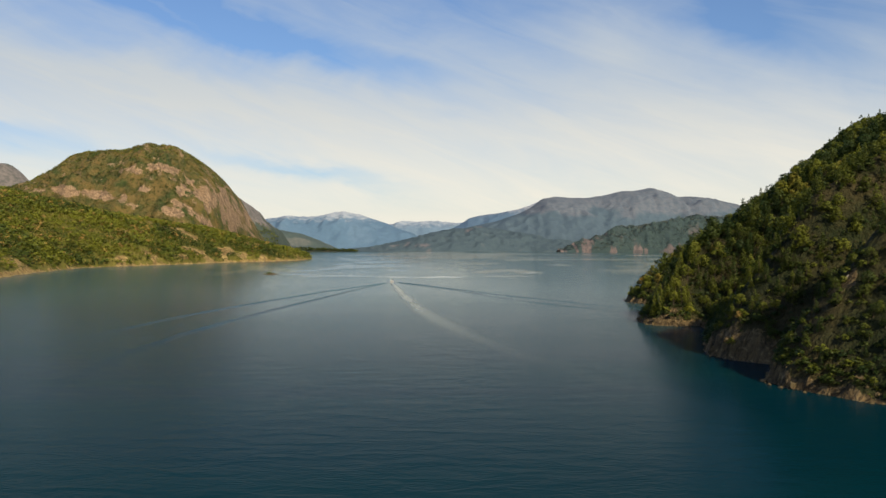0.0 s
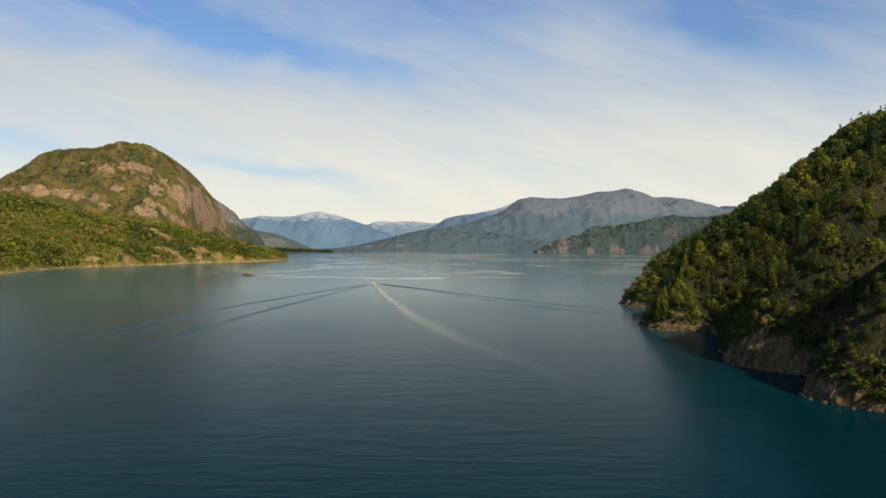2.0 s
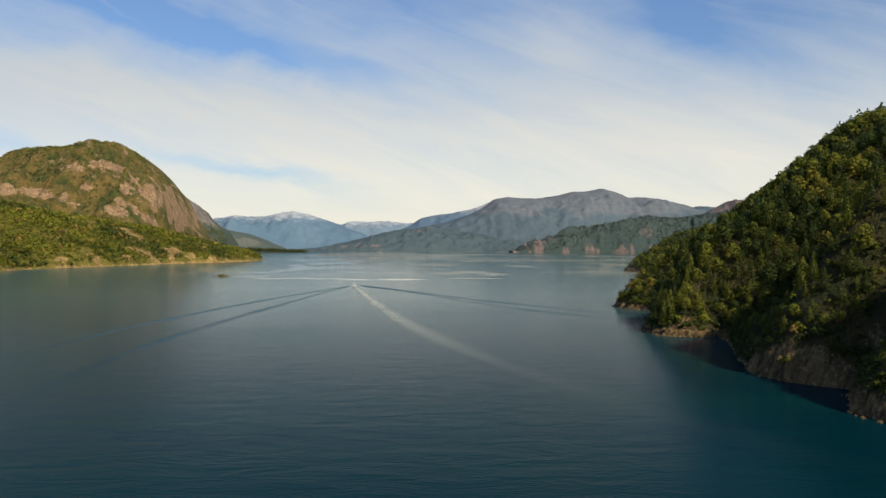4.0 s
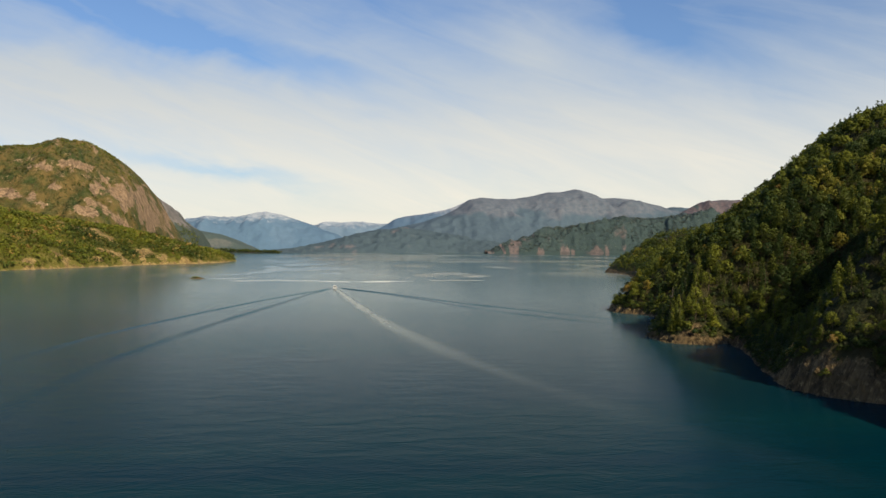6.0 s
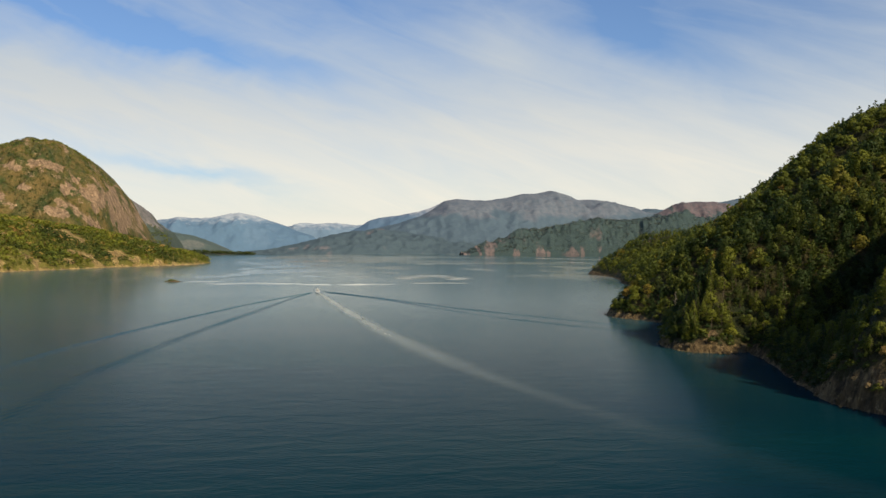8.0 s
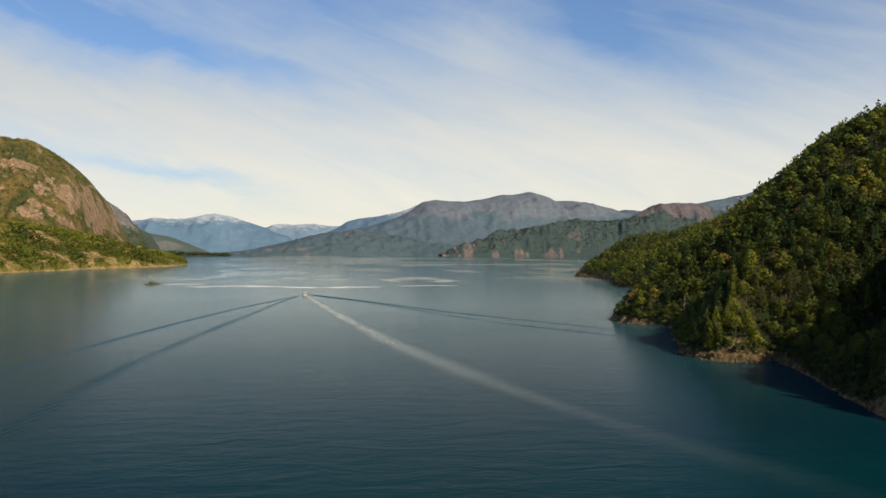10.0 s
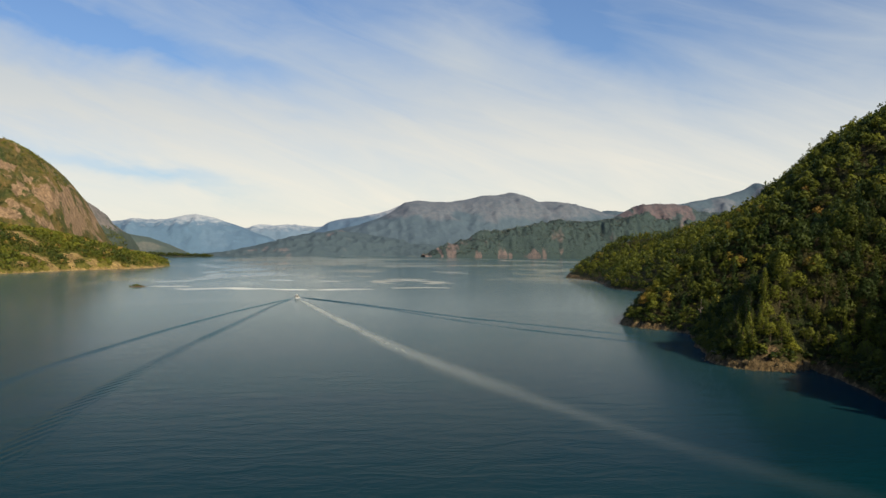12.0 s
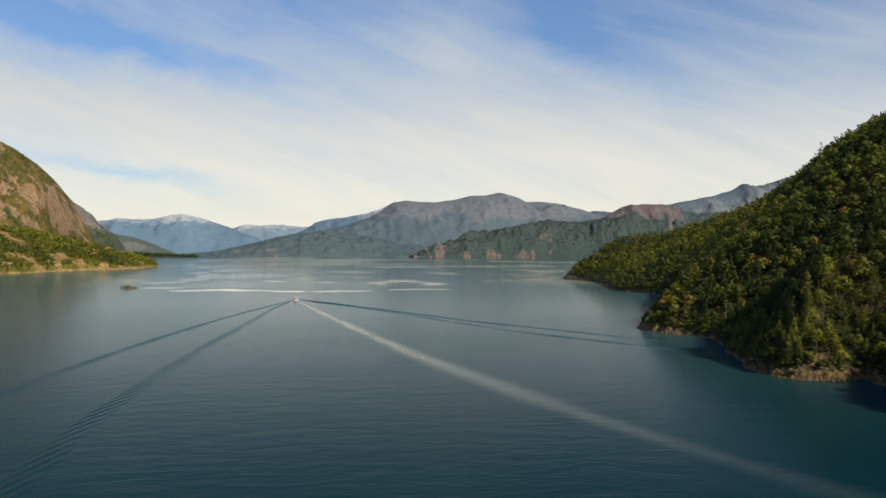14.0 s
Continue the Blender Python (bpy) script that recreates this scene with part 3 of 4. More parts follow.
# bare faces of the dome: centre and half-widths along it and in height, tilt in degrees, strength
DOME_FACES = [(-688, 199, 36, 13, -5, 0.8), (-612, 203, 44, 13, -8, 0.8), (-505, 144, 82, 29, -12, 0.95), (-416, 84, 34, 28, -15, 0.95), (-470, 195, 40, 13, -40, 0.45),
              (-622, 101, 36, 9, -10, 0.75), (-566, 100, 52, 8, -28, 0.7), (-716, 117, 24, 7, -8, 0.6), (-666, 154, 15, 8, 0, 0.7), (-708, 87, 36, 7, -8, 0.5),
              (-398, 102, 40, 34, 0, 0.85), (-352, 95, 40, 32, 0, 0.8), (-440, 125, 42, 42, -45, 0.9), (-838, 149, 48, 10, -4, 0.8), (-770, 138, 44, 9, -14, 0.7), (-908, 153, 26, 7, 0, 0.6), (-761, 232, 44, 8, 10, 0.35)]


def dome_rock(x, z, rock):
    """Bare faces with ragged edges, strewn ledges, and woods between them."""
    blot = fbm(x, z * 1.15, 40, 4, 511)
    speck = fbm(x, z * 1.1, 15, 3, 517)
    bare = 0
    for cx, cz, wx, wz, tilt, gain in DOME_FACES:
        c, t = math.cos(radians(tilt)), math.sin(radians(tilt))
        u, v = (x - cx) * c + (z - cz) * t, (z - cz) * c - (x - cx) * t
        r = (u / wx) ** 2 + (v / wz) ** 2 + 2.2 * blot + 2.4 * speck
        bare = np.maximum(bare, gain * np.clip(1.6 - r, 0, 1))
    return np.clip(np.maximum(0.12 + 0.5 * blot + 0.55 * speck, bare), 0, 1)


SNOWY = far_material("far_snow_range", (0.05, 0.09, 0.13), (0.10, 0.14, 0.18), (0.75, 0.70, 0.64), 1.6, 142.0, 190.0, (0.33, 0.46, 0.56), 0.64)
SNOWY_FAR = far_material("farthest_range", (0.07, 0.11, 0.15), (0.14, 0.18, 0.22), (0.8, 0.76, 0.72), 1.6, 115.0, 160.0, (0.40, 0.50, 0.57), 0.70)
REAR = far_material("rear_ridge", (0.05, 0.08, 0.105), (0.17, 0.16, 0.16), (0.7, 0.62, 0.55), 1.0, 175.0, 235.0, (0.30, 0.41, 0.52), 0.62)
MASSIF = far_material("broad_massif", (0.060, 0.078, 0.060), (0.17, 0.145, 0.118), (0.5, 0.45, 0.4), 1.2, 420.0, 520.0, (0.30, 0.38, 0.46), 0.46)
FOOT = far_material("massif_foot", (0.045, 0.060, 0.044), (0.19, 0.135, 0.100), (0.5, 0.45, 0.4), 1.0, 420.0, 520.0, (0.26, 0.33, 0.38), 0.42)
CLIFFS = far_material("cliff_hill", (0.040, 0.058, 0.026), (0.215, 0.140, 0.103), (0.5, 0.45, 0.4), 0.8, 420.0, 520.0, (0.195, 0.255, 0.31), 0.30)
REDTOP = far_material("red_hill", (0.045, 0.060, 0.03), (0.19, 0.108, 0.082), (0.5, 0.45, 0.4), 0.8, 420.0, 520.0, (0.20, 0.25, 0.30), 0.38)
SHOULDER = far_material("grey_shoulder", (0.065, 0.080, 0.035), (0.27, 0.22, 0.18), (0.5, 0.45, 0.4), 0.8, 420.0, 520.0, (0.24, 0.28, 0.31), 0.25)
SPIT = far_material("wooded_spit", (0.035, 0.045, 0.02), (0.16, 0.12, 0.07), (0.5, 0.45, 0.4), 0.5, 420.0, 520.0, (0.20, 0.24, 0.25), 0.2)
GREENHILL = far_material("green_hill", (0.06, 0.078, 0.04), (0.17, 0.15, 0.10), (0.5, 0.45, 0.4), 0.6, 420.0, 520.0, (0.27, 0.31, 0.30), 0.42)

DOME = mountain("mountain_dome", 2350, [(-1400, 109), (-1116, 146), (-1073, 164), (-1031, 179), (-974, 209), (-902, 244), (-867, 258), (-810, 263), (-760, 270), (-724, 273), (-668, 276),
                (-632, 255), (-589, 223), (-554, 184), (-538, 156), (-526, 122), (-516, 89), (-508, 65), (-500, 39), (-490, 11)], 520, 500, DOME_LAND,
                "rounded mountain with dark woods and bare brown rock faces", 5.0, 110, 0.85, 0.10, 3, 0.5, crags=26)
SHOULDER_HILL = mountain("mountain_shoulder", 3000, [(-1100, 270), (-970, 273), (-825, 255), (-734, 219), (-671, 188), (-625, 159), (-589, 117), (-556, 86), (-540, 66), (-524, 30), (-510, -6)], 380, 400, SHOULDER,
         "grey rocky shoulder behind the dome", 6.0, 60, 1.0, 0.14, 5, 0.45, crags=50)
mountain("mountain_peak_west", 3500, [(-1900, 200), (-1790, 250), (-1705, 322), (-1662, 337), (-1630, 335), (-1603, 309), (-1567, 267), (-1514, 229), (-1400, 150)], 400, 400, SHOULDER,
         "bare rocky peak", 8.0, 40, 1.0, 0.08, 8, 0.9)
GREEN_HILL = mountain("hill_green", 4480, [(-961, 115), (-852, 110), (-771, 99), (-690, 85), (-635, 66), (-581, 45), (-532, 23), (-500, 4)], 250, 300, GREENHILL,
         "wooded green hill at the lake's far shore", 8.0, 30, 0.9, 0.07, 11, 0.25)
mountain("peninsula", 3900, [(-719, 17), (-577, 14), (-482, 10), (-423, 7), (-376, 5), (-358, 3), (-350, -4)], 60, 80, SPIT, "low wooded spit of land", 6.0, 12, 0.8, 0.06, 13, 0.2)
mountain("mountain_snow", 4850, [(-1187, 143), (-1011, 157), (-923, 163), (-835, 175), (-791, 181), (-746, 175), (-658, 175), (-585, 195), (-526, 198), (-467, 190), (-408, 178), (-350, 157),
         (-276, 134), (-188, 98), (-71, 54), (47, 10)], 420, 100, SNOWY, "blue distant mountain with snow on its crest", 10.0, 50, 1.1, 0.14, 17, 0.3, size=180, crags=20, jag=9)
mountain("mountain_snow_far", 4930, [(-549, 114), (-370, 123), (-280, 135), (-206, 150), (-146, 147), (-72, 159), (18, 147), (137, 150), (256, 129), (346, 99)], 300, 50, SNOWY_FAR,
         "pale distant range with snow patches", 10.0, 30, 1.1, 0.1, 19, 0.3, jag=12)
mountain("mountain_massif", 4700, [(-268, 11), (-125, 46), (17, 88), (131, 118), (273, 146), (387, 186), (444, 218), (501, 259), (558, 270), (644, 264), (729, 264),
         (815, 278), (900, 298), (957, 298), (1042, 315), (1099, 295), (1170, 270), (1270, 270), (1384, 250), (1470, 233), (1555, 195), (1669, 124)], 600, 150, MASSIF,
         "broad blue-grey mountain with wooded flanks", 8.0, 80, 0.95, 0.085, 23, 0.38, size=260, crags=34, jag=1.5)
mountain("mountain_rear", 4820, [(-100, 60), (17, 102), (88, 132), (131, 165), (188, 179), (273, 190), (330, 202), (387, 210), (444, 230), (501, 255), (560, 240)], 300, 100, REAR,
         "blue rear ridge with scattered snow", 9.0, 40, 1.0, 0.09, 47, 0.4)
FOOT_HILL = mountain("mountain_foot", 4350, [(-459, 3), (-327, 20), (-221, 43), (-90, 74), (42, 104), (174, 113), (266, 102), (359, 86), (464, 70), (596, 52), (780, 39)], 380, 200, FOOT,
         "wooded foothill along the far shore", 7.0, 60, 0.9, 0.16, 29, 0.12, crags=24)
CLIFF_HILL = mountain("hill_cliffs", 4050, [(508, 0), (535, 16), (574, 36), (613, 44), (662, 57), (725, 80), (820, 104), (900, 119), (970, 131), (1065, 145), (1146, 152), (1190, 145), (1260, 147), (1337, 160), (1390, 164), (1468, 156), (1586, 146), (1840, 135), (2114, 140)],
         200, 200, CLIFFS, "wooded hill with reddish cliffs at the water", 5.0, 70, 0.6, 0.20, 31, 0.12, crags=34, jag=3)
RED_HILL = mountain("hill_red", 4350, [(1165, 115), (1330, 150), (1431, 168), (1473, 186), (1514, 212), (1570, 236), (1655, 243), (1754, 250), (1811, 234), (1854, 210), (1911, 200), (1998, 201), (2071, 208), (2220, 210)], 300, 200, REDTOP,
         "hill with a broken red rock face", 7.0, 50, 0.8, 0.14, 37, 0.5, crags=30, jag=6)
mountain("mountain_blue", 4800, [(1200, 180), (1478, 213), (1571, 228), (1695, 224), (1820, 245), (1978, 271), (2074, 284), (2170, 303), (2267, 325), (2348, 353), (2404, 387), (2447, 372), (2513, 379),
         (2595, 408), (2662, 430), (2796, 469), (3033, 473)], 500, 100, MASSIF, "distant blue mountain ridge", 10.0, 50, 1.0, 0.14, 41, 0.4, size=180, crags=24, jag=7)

# ---- trees ----
rng = np.random.default_rng(5)


def leaf_triangles(centres, radii, size, per, flat=0.85):
    """Loose triangles over the upper rounds of leaf clumps at the centres."""
    c = np.repeat(centres, per, 0)
    r = np.repeat(radii, per)[:, None]
    n = rng.normal(0, 1, c.shape) + (0, 0, 0.55)
    n /= np.linalg.norm(n, axis=1)[:, None]
    soft = n + rng.normal(0, 0.10, n.shape)
    c = c + n * r * (1, 1, flat) * rng.uniform(0.7, 1.08, r.shape)
    n = n + rng.normal(0, 0.30, n.shape)
    n /= np.linalg.norm(n, axis=1)[:, None]
    a = np.cross(n, rng.normal(0, 1, n.shape))
    a /= np.linalg.norm(a, axis=1)[:, None]
    b = np.cross(n, a)
    k = size * rng.uniform(0.6, 1.3, r.shape)
    tris = np.stack([c + a * k, c - a * k * 0.5 + b * k * 0.87, c - a * k * 0.5 - b * k * 0.87], 1)
    # shading turns with the clump and, a little, with the whole crown
    whole = c - centres.mean(0)
    soft = soft / np.linalg.norm(soft, axis=1)[:, None] + 1.0 * whole / (np.linalg.norm(whole, axis=1)[:, None] + 1e-6)
    soft /= np.linalg.norm(soft, axis=1)[:, None]
    return np.concatenate([tris, np.repeat(soft[:, None, :], 3, 1)], 2)


def broad_crown(clumps, per, size):
    """A broad tree's crown, of height 1: a rounded head of a few flattish clumps, uneven in outline."""
    lean = rng.normal(0, 0.03, 2)
    t = (np.arange(clumps) + rng.uniform(0, 1, clumps)) / clumps
    h = 0.34 + 0.52 * t
    reach = 0.27 * np.sqrt(np.clip(1 - (t * 1.02) ** 2.2, 0.02, 1)) * rng.uniform(0.55, 1.15, clumps)
    turn = np.arange(clumps) * 2.4 + rng.uniform(-0.5, 0.5, clumps)
    c = np.stack([np.cos(turn) * reach + lean[0] * h * 3, np.sin(turn) * reach + lean[1] * h * 3, h], 1)
    r = rng.uniform(0.13, 0.215, clumps) * (1.05 - 0.2 * t) * (10 / clumps) ** 0.3
    return leaf_triangles(c, r, size, per, 0.7)


def conifer_crown(clumps, per, size):
    """A slender conifer, of height 1: drooping boughs up to a pointed tip."""
    t = ((np.arange(clumps) + rng.uniform(0, 1, clumps)) / clumps) ** 0.85
    h = 0.12 + 0.86 * t
    reach = 0.19 * (1 - t) ** 0.75 * rng.uniform(0.4, 1.15, clumps)
    turn = np.arange(clumps) * 2.4 + rng.uniform(-0.5, 0.5, clumps)
    c = np.stack([np.cos(turn) * reach, np.sin(turn) * reach, h], 1)
    return leaf_triangles(c, 0.115 * (1 - t) ** 0.65 + 0.022, size * (0.45 + 0.55 * (1 - t)).repeat(per)[:, None], per)


def soup_mesh(name, tris, tone, material):
    v = tris.reshape(-1, 6)
    return mesh_from(name, v[:, :3], np.arange(len(v)).reshape(-1, 3), material, {"tone": tone}, True, v[:, 3:])


def forest(name, places, heights, kinds, tones, templates, material, label, spread=1.0):
    """Many trees in one mesh: every place gets a turned and scaled copy of its kind's crown."""
    parts, tone_parts, way_parts = [], [], []
    turn = rng.uniform(0, 2 * math.pi, len(places))
    wide = rng.uniform(0.85, 1.2, len(places)) * spread
    for k, tpl in enumerate(templates):
        pick = np.flatnonzero(kinds == k)
        if not len(pick):
            continue
        c, s = np.cos(turn[pick]), np.sin(turn[pick])
        h = heights[pick]
        v = tpl.reshape(-1, 6)
        x = (c[:, None] * v[None, :, 0] - s[:, None] * v[None, :, 1]) * (h * wide[pick])[:, None] + places[pick, 0:1]
        y = (s[:, None] * v[None, :, 0] + c[:, None] * v[None, :, 1]) * (h * wide[pick])[:, None] + places[pick, 1:2]
        z = v[None, :, 2] * h[:, None] + places[pick, 2:3]
        parts.append(np.stack([x, y, z], -1).reshape(-1, 3))
        nx = c[:, None] * v[None, :, 3] - s[:, None] * v[None, :, 4]
        ny = s[:, None] * v[None, :, 3] + c[:, None] * v[None, :, 4]
        way_parts.append(np.stack([nx, ny, np.broadcast_to(v[None, :, 5], nx.shape)], -1).reshape(-1, 3))
        tone_parts.append(np.repeat(tones[pick], len(v)))
    v, t = np.concatenate(parts), np.concatenate(tone_parts)
    me = mesh_from(name, v, np.arange(len(v)).reshape(-1, 3), material, {"tone": t}, True, np.concatenate(way_parts))
    return tagged(new(name, me), label, "forest", kind="stuff")


def scatter(x0, x1, y0, y1, step):
    xs, ys = np.meshgrid(np.arange(x0, x1, step), np.arange(y0, y1, step))
    x = xs.ravel() + rng.uniform(-0.48, 0.48, xs.size) * step
    y = ys.ravel() + rng.uniform(-0.48, 0.48, ys.size) * step
    return x, y


# where autumn brown crowns stand together: centre and reach
DRY_SPOTS = [(92, 381, 3.5), (98, 381.5, 4), (104, 382.5, 4), (110, 385, 4), (95, 371, 3), (143, 375, 6), (228, 566, 5), (212, 634, 6), (182, 573, 4), (99, 250, 4), (80, 272, 3)]


def east_trees(x, y):
    """Which places bear a tree, with its height, kind (0..4 broad, 5..9 conifer) and tone."""
    z, d = east_height(x, y)
    rock = east_rock(x, y, z, d)
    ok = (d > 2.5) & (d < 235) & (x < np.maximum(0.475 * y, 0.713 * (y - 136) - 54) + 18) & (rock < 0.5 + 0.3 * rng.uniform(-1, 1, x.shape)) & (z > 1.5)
    x, y, z, d = x[ok], y[ok], z[ok], d[ok]
    wood = fbm(x, y, 60, 3, 77)
    con = rng.uniform(0, 1, x.shape) < np.clip(0.30 + 1.0 * wood + 0.1 * np.clip((d - 70) / 40, 0, 1) + 0.55 * np.exp(-((y - 235) / 45) ** 2), 0.04, 0.8)
    h = np.where(con, rng.uniform(6.5, 11.0, x.shape), rng.uniform(5.5, 10.0, x.shape)) * np.clip(0.5 + d / 40, 0.5, 1.0) * np.interp(y - 0.4 * d, [200, 250, 330], [0.55, 0.68, 1.0])
    kind = np.where(con, 5, 0) + rng.integers(0, 5, x.shape)
    h = np.where(con & (rng.uniform(0, 1, x.shape) < 0.10), h * 1.3, h)
    tone = np.clip(0.48 + 0.5 * fbm(x, y, 45, 3, 88) + rng.normal(0, 0.19, x.shape) - 0.2 * con, 0, 1.05)
    dry = fbm(x, y, 26, 3, 99) + rng.normal(0, 0.14, x.shape) > 0.46
    for cx, cy, r in DRY_SPOTS:
        dry |= np.hypot(x - cx, y - cy) + rng.normal(0, 1.0, x.shape) < r
    tone = np.where(dry & ~con, rng.uniform(1.15, 1.6, x.shape), tone)
    return np.stack([x, y, z - 0.3], 1), h, kind, tone, d


NEAR = [broad_crown(12, 40, 0.039) for _ in range(5)] + [conifer_crown(24, 16, 0.040) for _ in range(5)]
SLOPE = [broad_crown(9, 24, 0.060) for _ in range(5)] + [conifer_crown(14, 11, 0.062) for _ in range(5)]
MID = [broad_crown(7, 8, 0.095) for _ in range(5)] + [conifer_crown(8, 7, 0.085) for _ in range(5)]
SCRUB = [broad_crown(5, 7, 0.15) * (1.5, 1.5, 1, 1, 1, 1) for _ in range(4)]
SCRUB_NEAR = [broad_crown(7, 11, 0.10) * (1.5, 1.5, 1, 1, 1, 1) for _ in range(4)]
FAR = [broad_crown(4, 5, 0.16) for _ in range(4)] + [conifer_crown(5, 4, 0.12) for _ in range(4)]
TINY = [broad_crown(2, 5, 0.22) for _ in range(4)] + [conifer_crown(3, 3, 0.17) for _ in range(4)]

def near_shore(x, y):
    return (inland(x, y, EAST_SHORE, EAST_BACK) < 115) & (y < 470)


ax_, ay_ = scatter(70, 260, 160, 470, 3.6)
bx_, by_ = scatter(70, 345, 150, 640, 4.8)
close_a, close_b = near_shore(ax_, ay_), near_shore(bx_, by_)
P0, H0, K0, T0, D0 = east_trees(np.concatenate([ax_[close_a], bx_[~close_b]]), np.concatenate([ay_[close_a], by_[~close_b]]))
# conifers in full sun on the cape
CAPE = np.array([(84.6, 373.0, 8.5), (86.2, 370.6, 7.0), (87.4, 375.2, 9.0), (90.2, 373.4, 7.5), (85.8, 377.4, 7.0), (92.6, 376.6, 8.0)])
P0 = np.concatenate([P0, np.column_stack([CAPE[:, :2], east_height(CAPE[:, 0], CAPE[:, 1])[0] - 0.3])])
H0, K0, T0 = np.concatenate([H0, CAPE[:, 2]]), np.concatenate([K0, [5, 7, 6, 8, 9, 5]]), np.concatenate([T0, [0.85, 0.9, 0.8, 0.85, 0.9, 0.8]])
D0 = np.concatenate([D0, np.full(6, 0.5)])
single = (P0[:, 1] > 180) & (P0[:, 1] < 400) & (D0 < 30)
order = np.flatnonzero(single)
order = order[np.argsort(D0[order])][:300]
lone = np.zeros(len(P0), bool)
lone[order] = True
close_by = ~lone & (P0[:, 1] < 470) & (D0 < 115)
forest("forest_near", P0[close_by], H0[close_by], K0[close_by], T0[close_by], NEAR, LEAVES, "dense mixed wood of conifers and broad-leaved trees on the steep slope")
rest = ~lone & ~close_by
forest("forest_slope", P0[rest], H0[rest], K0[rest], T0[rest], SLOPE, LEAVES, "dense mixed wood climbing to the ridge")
px_, py_ = scatter(70, 230, 165, 520, 2.2)
zz, dd = east_height(px_, py_)
bare_rock = east_rock(px_, py_, zz, dd) > 0.5
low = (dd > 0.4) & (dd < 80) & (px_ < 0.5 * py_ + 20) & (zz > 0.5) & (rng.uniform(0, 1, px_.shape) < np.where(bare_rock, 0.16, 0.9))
PU = np.stack([px_[low], py_[low], zz[low] - 0.25], 1)
# a fringe that hangs over the waterline between the bare capes
fx_, fy_ = scatter(70, 240, 150, 900, 1.45)
zz, dd = east_height(fx_, fy_)
rim = (dd > 0.2) & (dd < 6) & (east_rock(fx_, fy_, zz, dd) < 0.5) & (rng.uniform(0, 1, fx_.shape) < 0.8)
PU = np.concatenate([PU, np.stack([fx_[rim], fy_[rim], zz[rim] - 0.3], 1)])
forest("undergrowth", PU, rng.uniform(0.8, 2.5, len(PU)), rng.integers(0, 4, len(PU)) + np.where((PU[:, 1] < 300) & (PU[:, 0] < 125), 4, 0),
       np.clip(0.24 + rng.normal(0, 0.22, len(PU)) + 0.4 * fbm(PU[:, 0], PU[:, 1], 30, 3, 66), 0, 1.4), SCRUB + SCRUB_NEAR, LEAVES, "low scrub and saplings between the trees")
px_, py_ = scatter(100, 470, 640, 1300, 5.8)
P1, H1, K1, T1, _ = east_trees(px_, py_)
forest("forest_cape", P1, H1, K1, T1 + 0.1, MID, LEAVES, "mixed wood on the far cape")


def west_wood():
    x, y = scatter(-1100, -260, 820, 2250, 5.2)
    z, d = west_height(x, y)
    rock = west_rock(x, y, z, d)
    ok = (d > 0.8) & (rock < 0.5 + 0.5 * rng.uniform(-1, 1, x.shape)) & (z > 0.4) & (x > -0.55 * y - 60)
    x, y, z = x[ok], y[ok], z[ok]
    h = rng.uniform(4.0, 9.0, x.shape) * np.where(rock[ok] > 0.5, 0.5, 1.0) * (1 + 0.35 * fbm(x, y, 70, 3, 77))
    kind = np.where(rng.uniform(0, 1, x.shape) < 0.3, 4, 0) + rng.integers(0, 4, x.shape)
    tone = np.clip(0.52 + 1.0 * fbm(x, y, 80, 4, 188) + rng.normal(0, 0.12, x.shape) - 0.2 * (kind > 3), 0, 1.1)
    dry = rng.uniform(0, 1, x.shape) < 0.05 + 0.25 * np.clip(fbm(x, y, 50, 3, 199), 0, 1)
    tone = np.where(dry, rng.uniform(1.3, 1.7, x.shape), tone)
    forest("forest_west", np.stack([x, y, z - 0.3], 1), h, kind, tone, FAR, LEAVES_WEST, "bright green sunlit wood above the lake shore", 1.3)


def mountain_wood(hill, count, rows, top, name, label, material, low, tall):
    """Small trees over a mountain's front, where it is not bare rock."""
    ob, gx, gy, gz, rock = hill
    cols = gx.shape[1]
    fr, fc = rng.uniform(0, rows, count), rng.uniform(0, cols - 1.01, count)
    i, j = fr.astype(int), fc.astype(int)
    u, v = fr - i, fc - j

    def at(a):
        return (a[i, j] * (1 - u) + a[i + 1, j] * u) * (1 - v) + (a[i, j + 1] * (1 - u) + a[i + 1, j + 1] * u) * v

    x, y, z, r = at(gx), at(gy), at(gz), at(rock)
    ok = (r + 0.2 * rng.normal(0, 1, r.shape) < 0.45) & (z > 6) & (z < top)
    x, y, z = x[ok], y[ok], z[ok]
    tone = np.clip(0.34 + 0.7 * fbm(x, z * 2, 90, 3, 288) + rng.normal(0, 0.12, x.shape) + 0.25 * np.clip((z - 200) / 40, 0, 1), 0, 1.0)
    forest(name, np.stack([x, y, z - 1.5], 1), rng.uniform(low, tall, x.shape), rng.integers(0, 8, x.shape), tone, TINY, material, label, 1.25)


def spit_wood():
    x = rng.uniform(-715, -356, 700)
    y = 3900 - rng.uniform(0, 45, 700)
    z = np.interp(x, [-719, -577, -482, -423, -376, -350], [17, 14, 10, 7, 5, 0]) * (1 - (3900 - y) / 70)
    forest("forest_spit", np.stack([x, y, z - 1], 1), rng.uniform(6, 12, 700), rng.integers(0, 8, 700), rng.uniform(0, 0.5, 700), TINY, LEAVES, "dark trees on the low spit")


west_wood()
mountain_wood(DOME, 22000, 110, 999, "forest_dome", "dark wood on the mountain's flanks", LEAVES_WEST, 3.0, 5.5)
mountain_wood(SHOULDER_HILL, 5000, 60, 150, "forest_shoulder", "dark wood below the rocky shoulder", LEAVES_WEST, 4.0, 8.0)
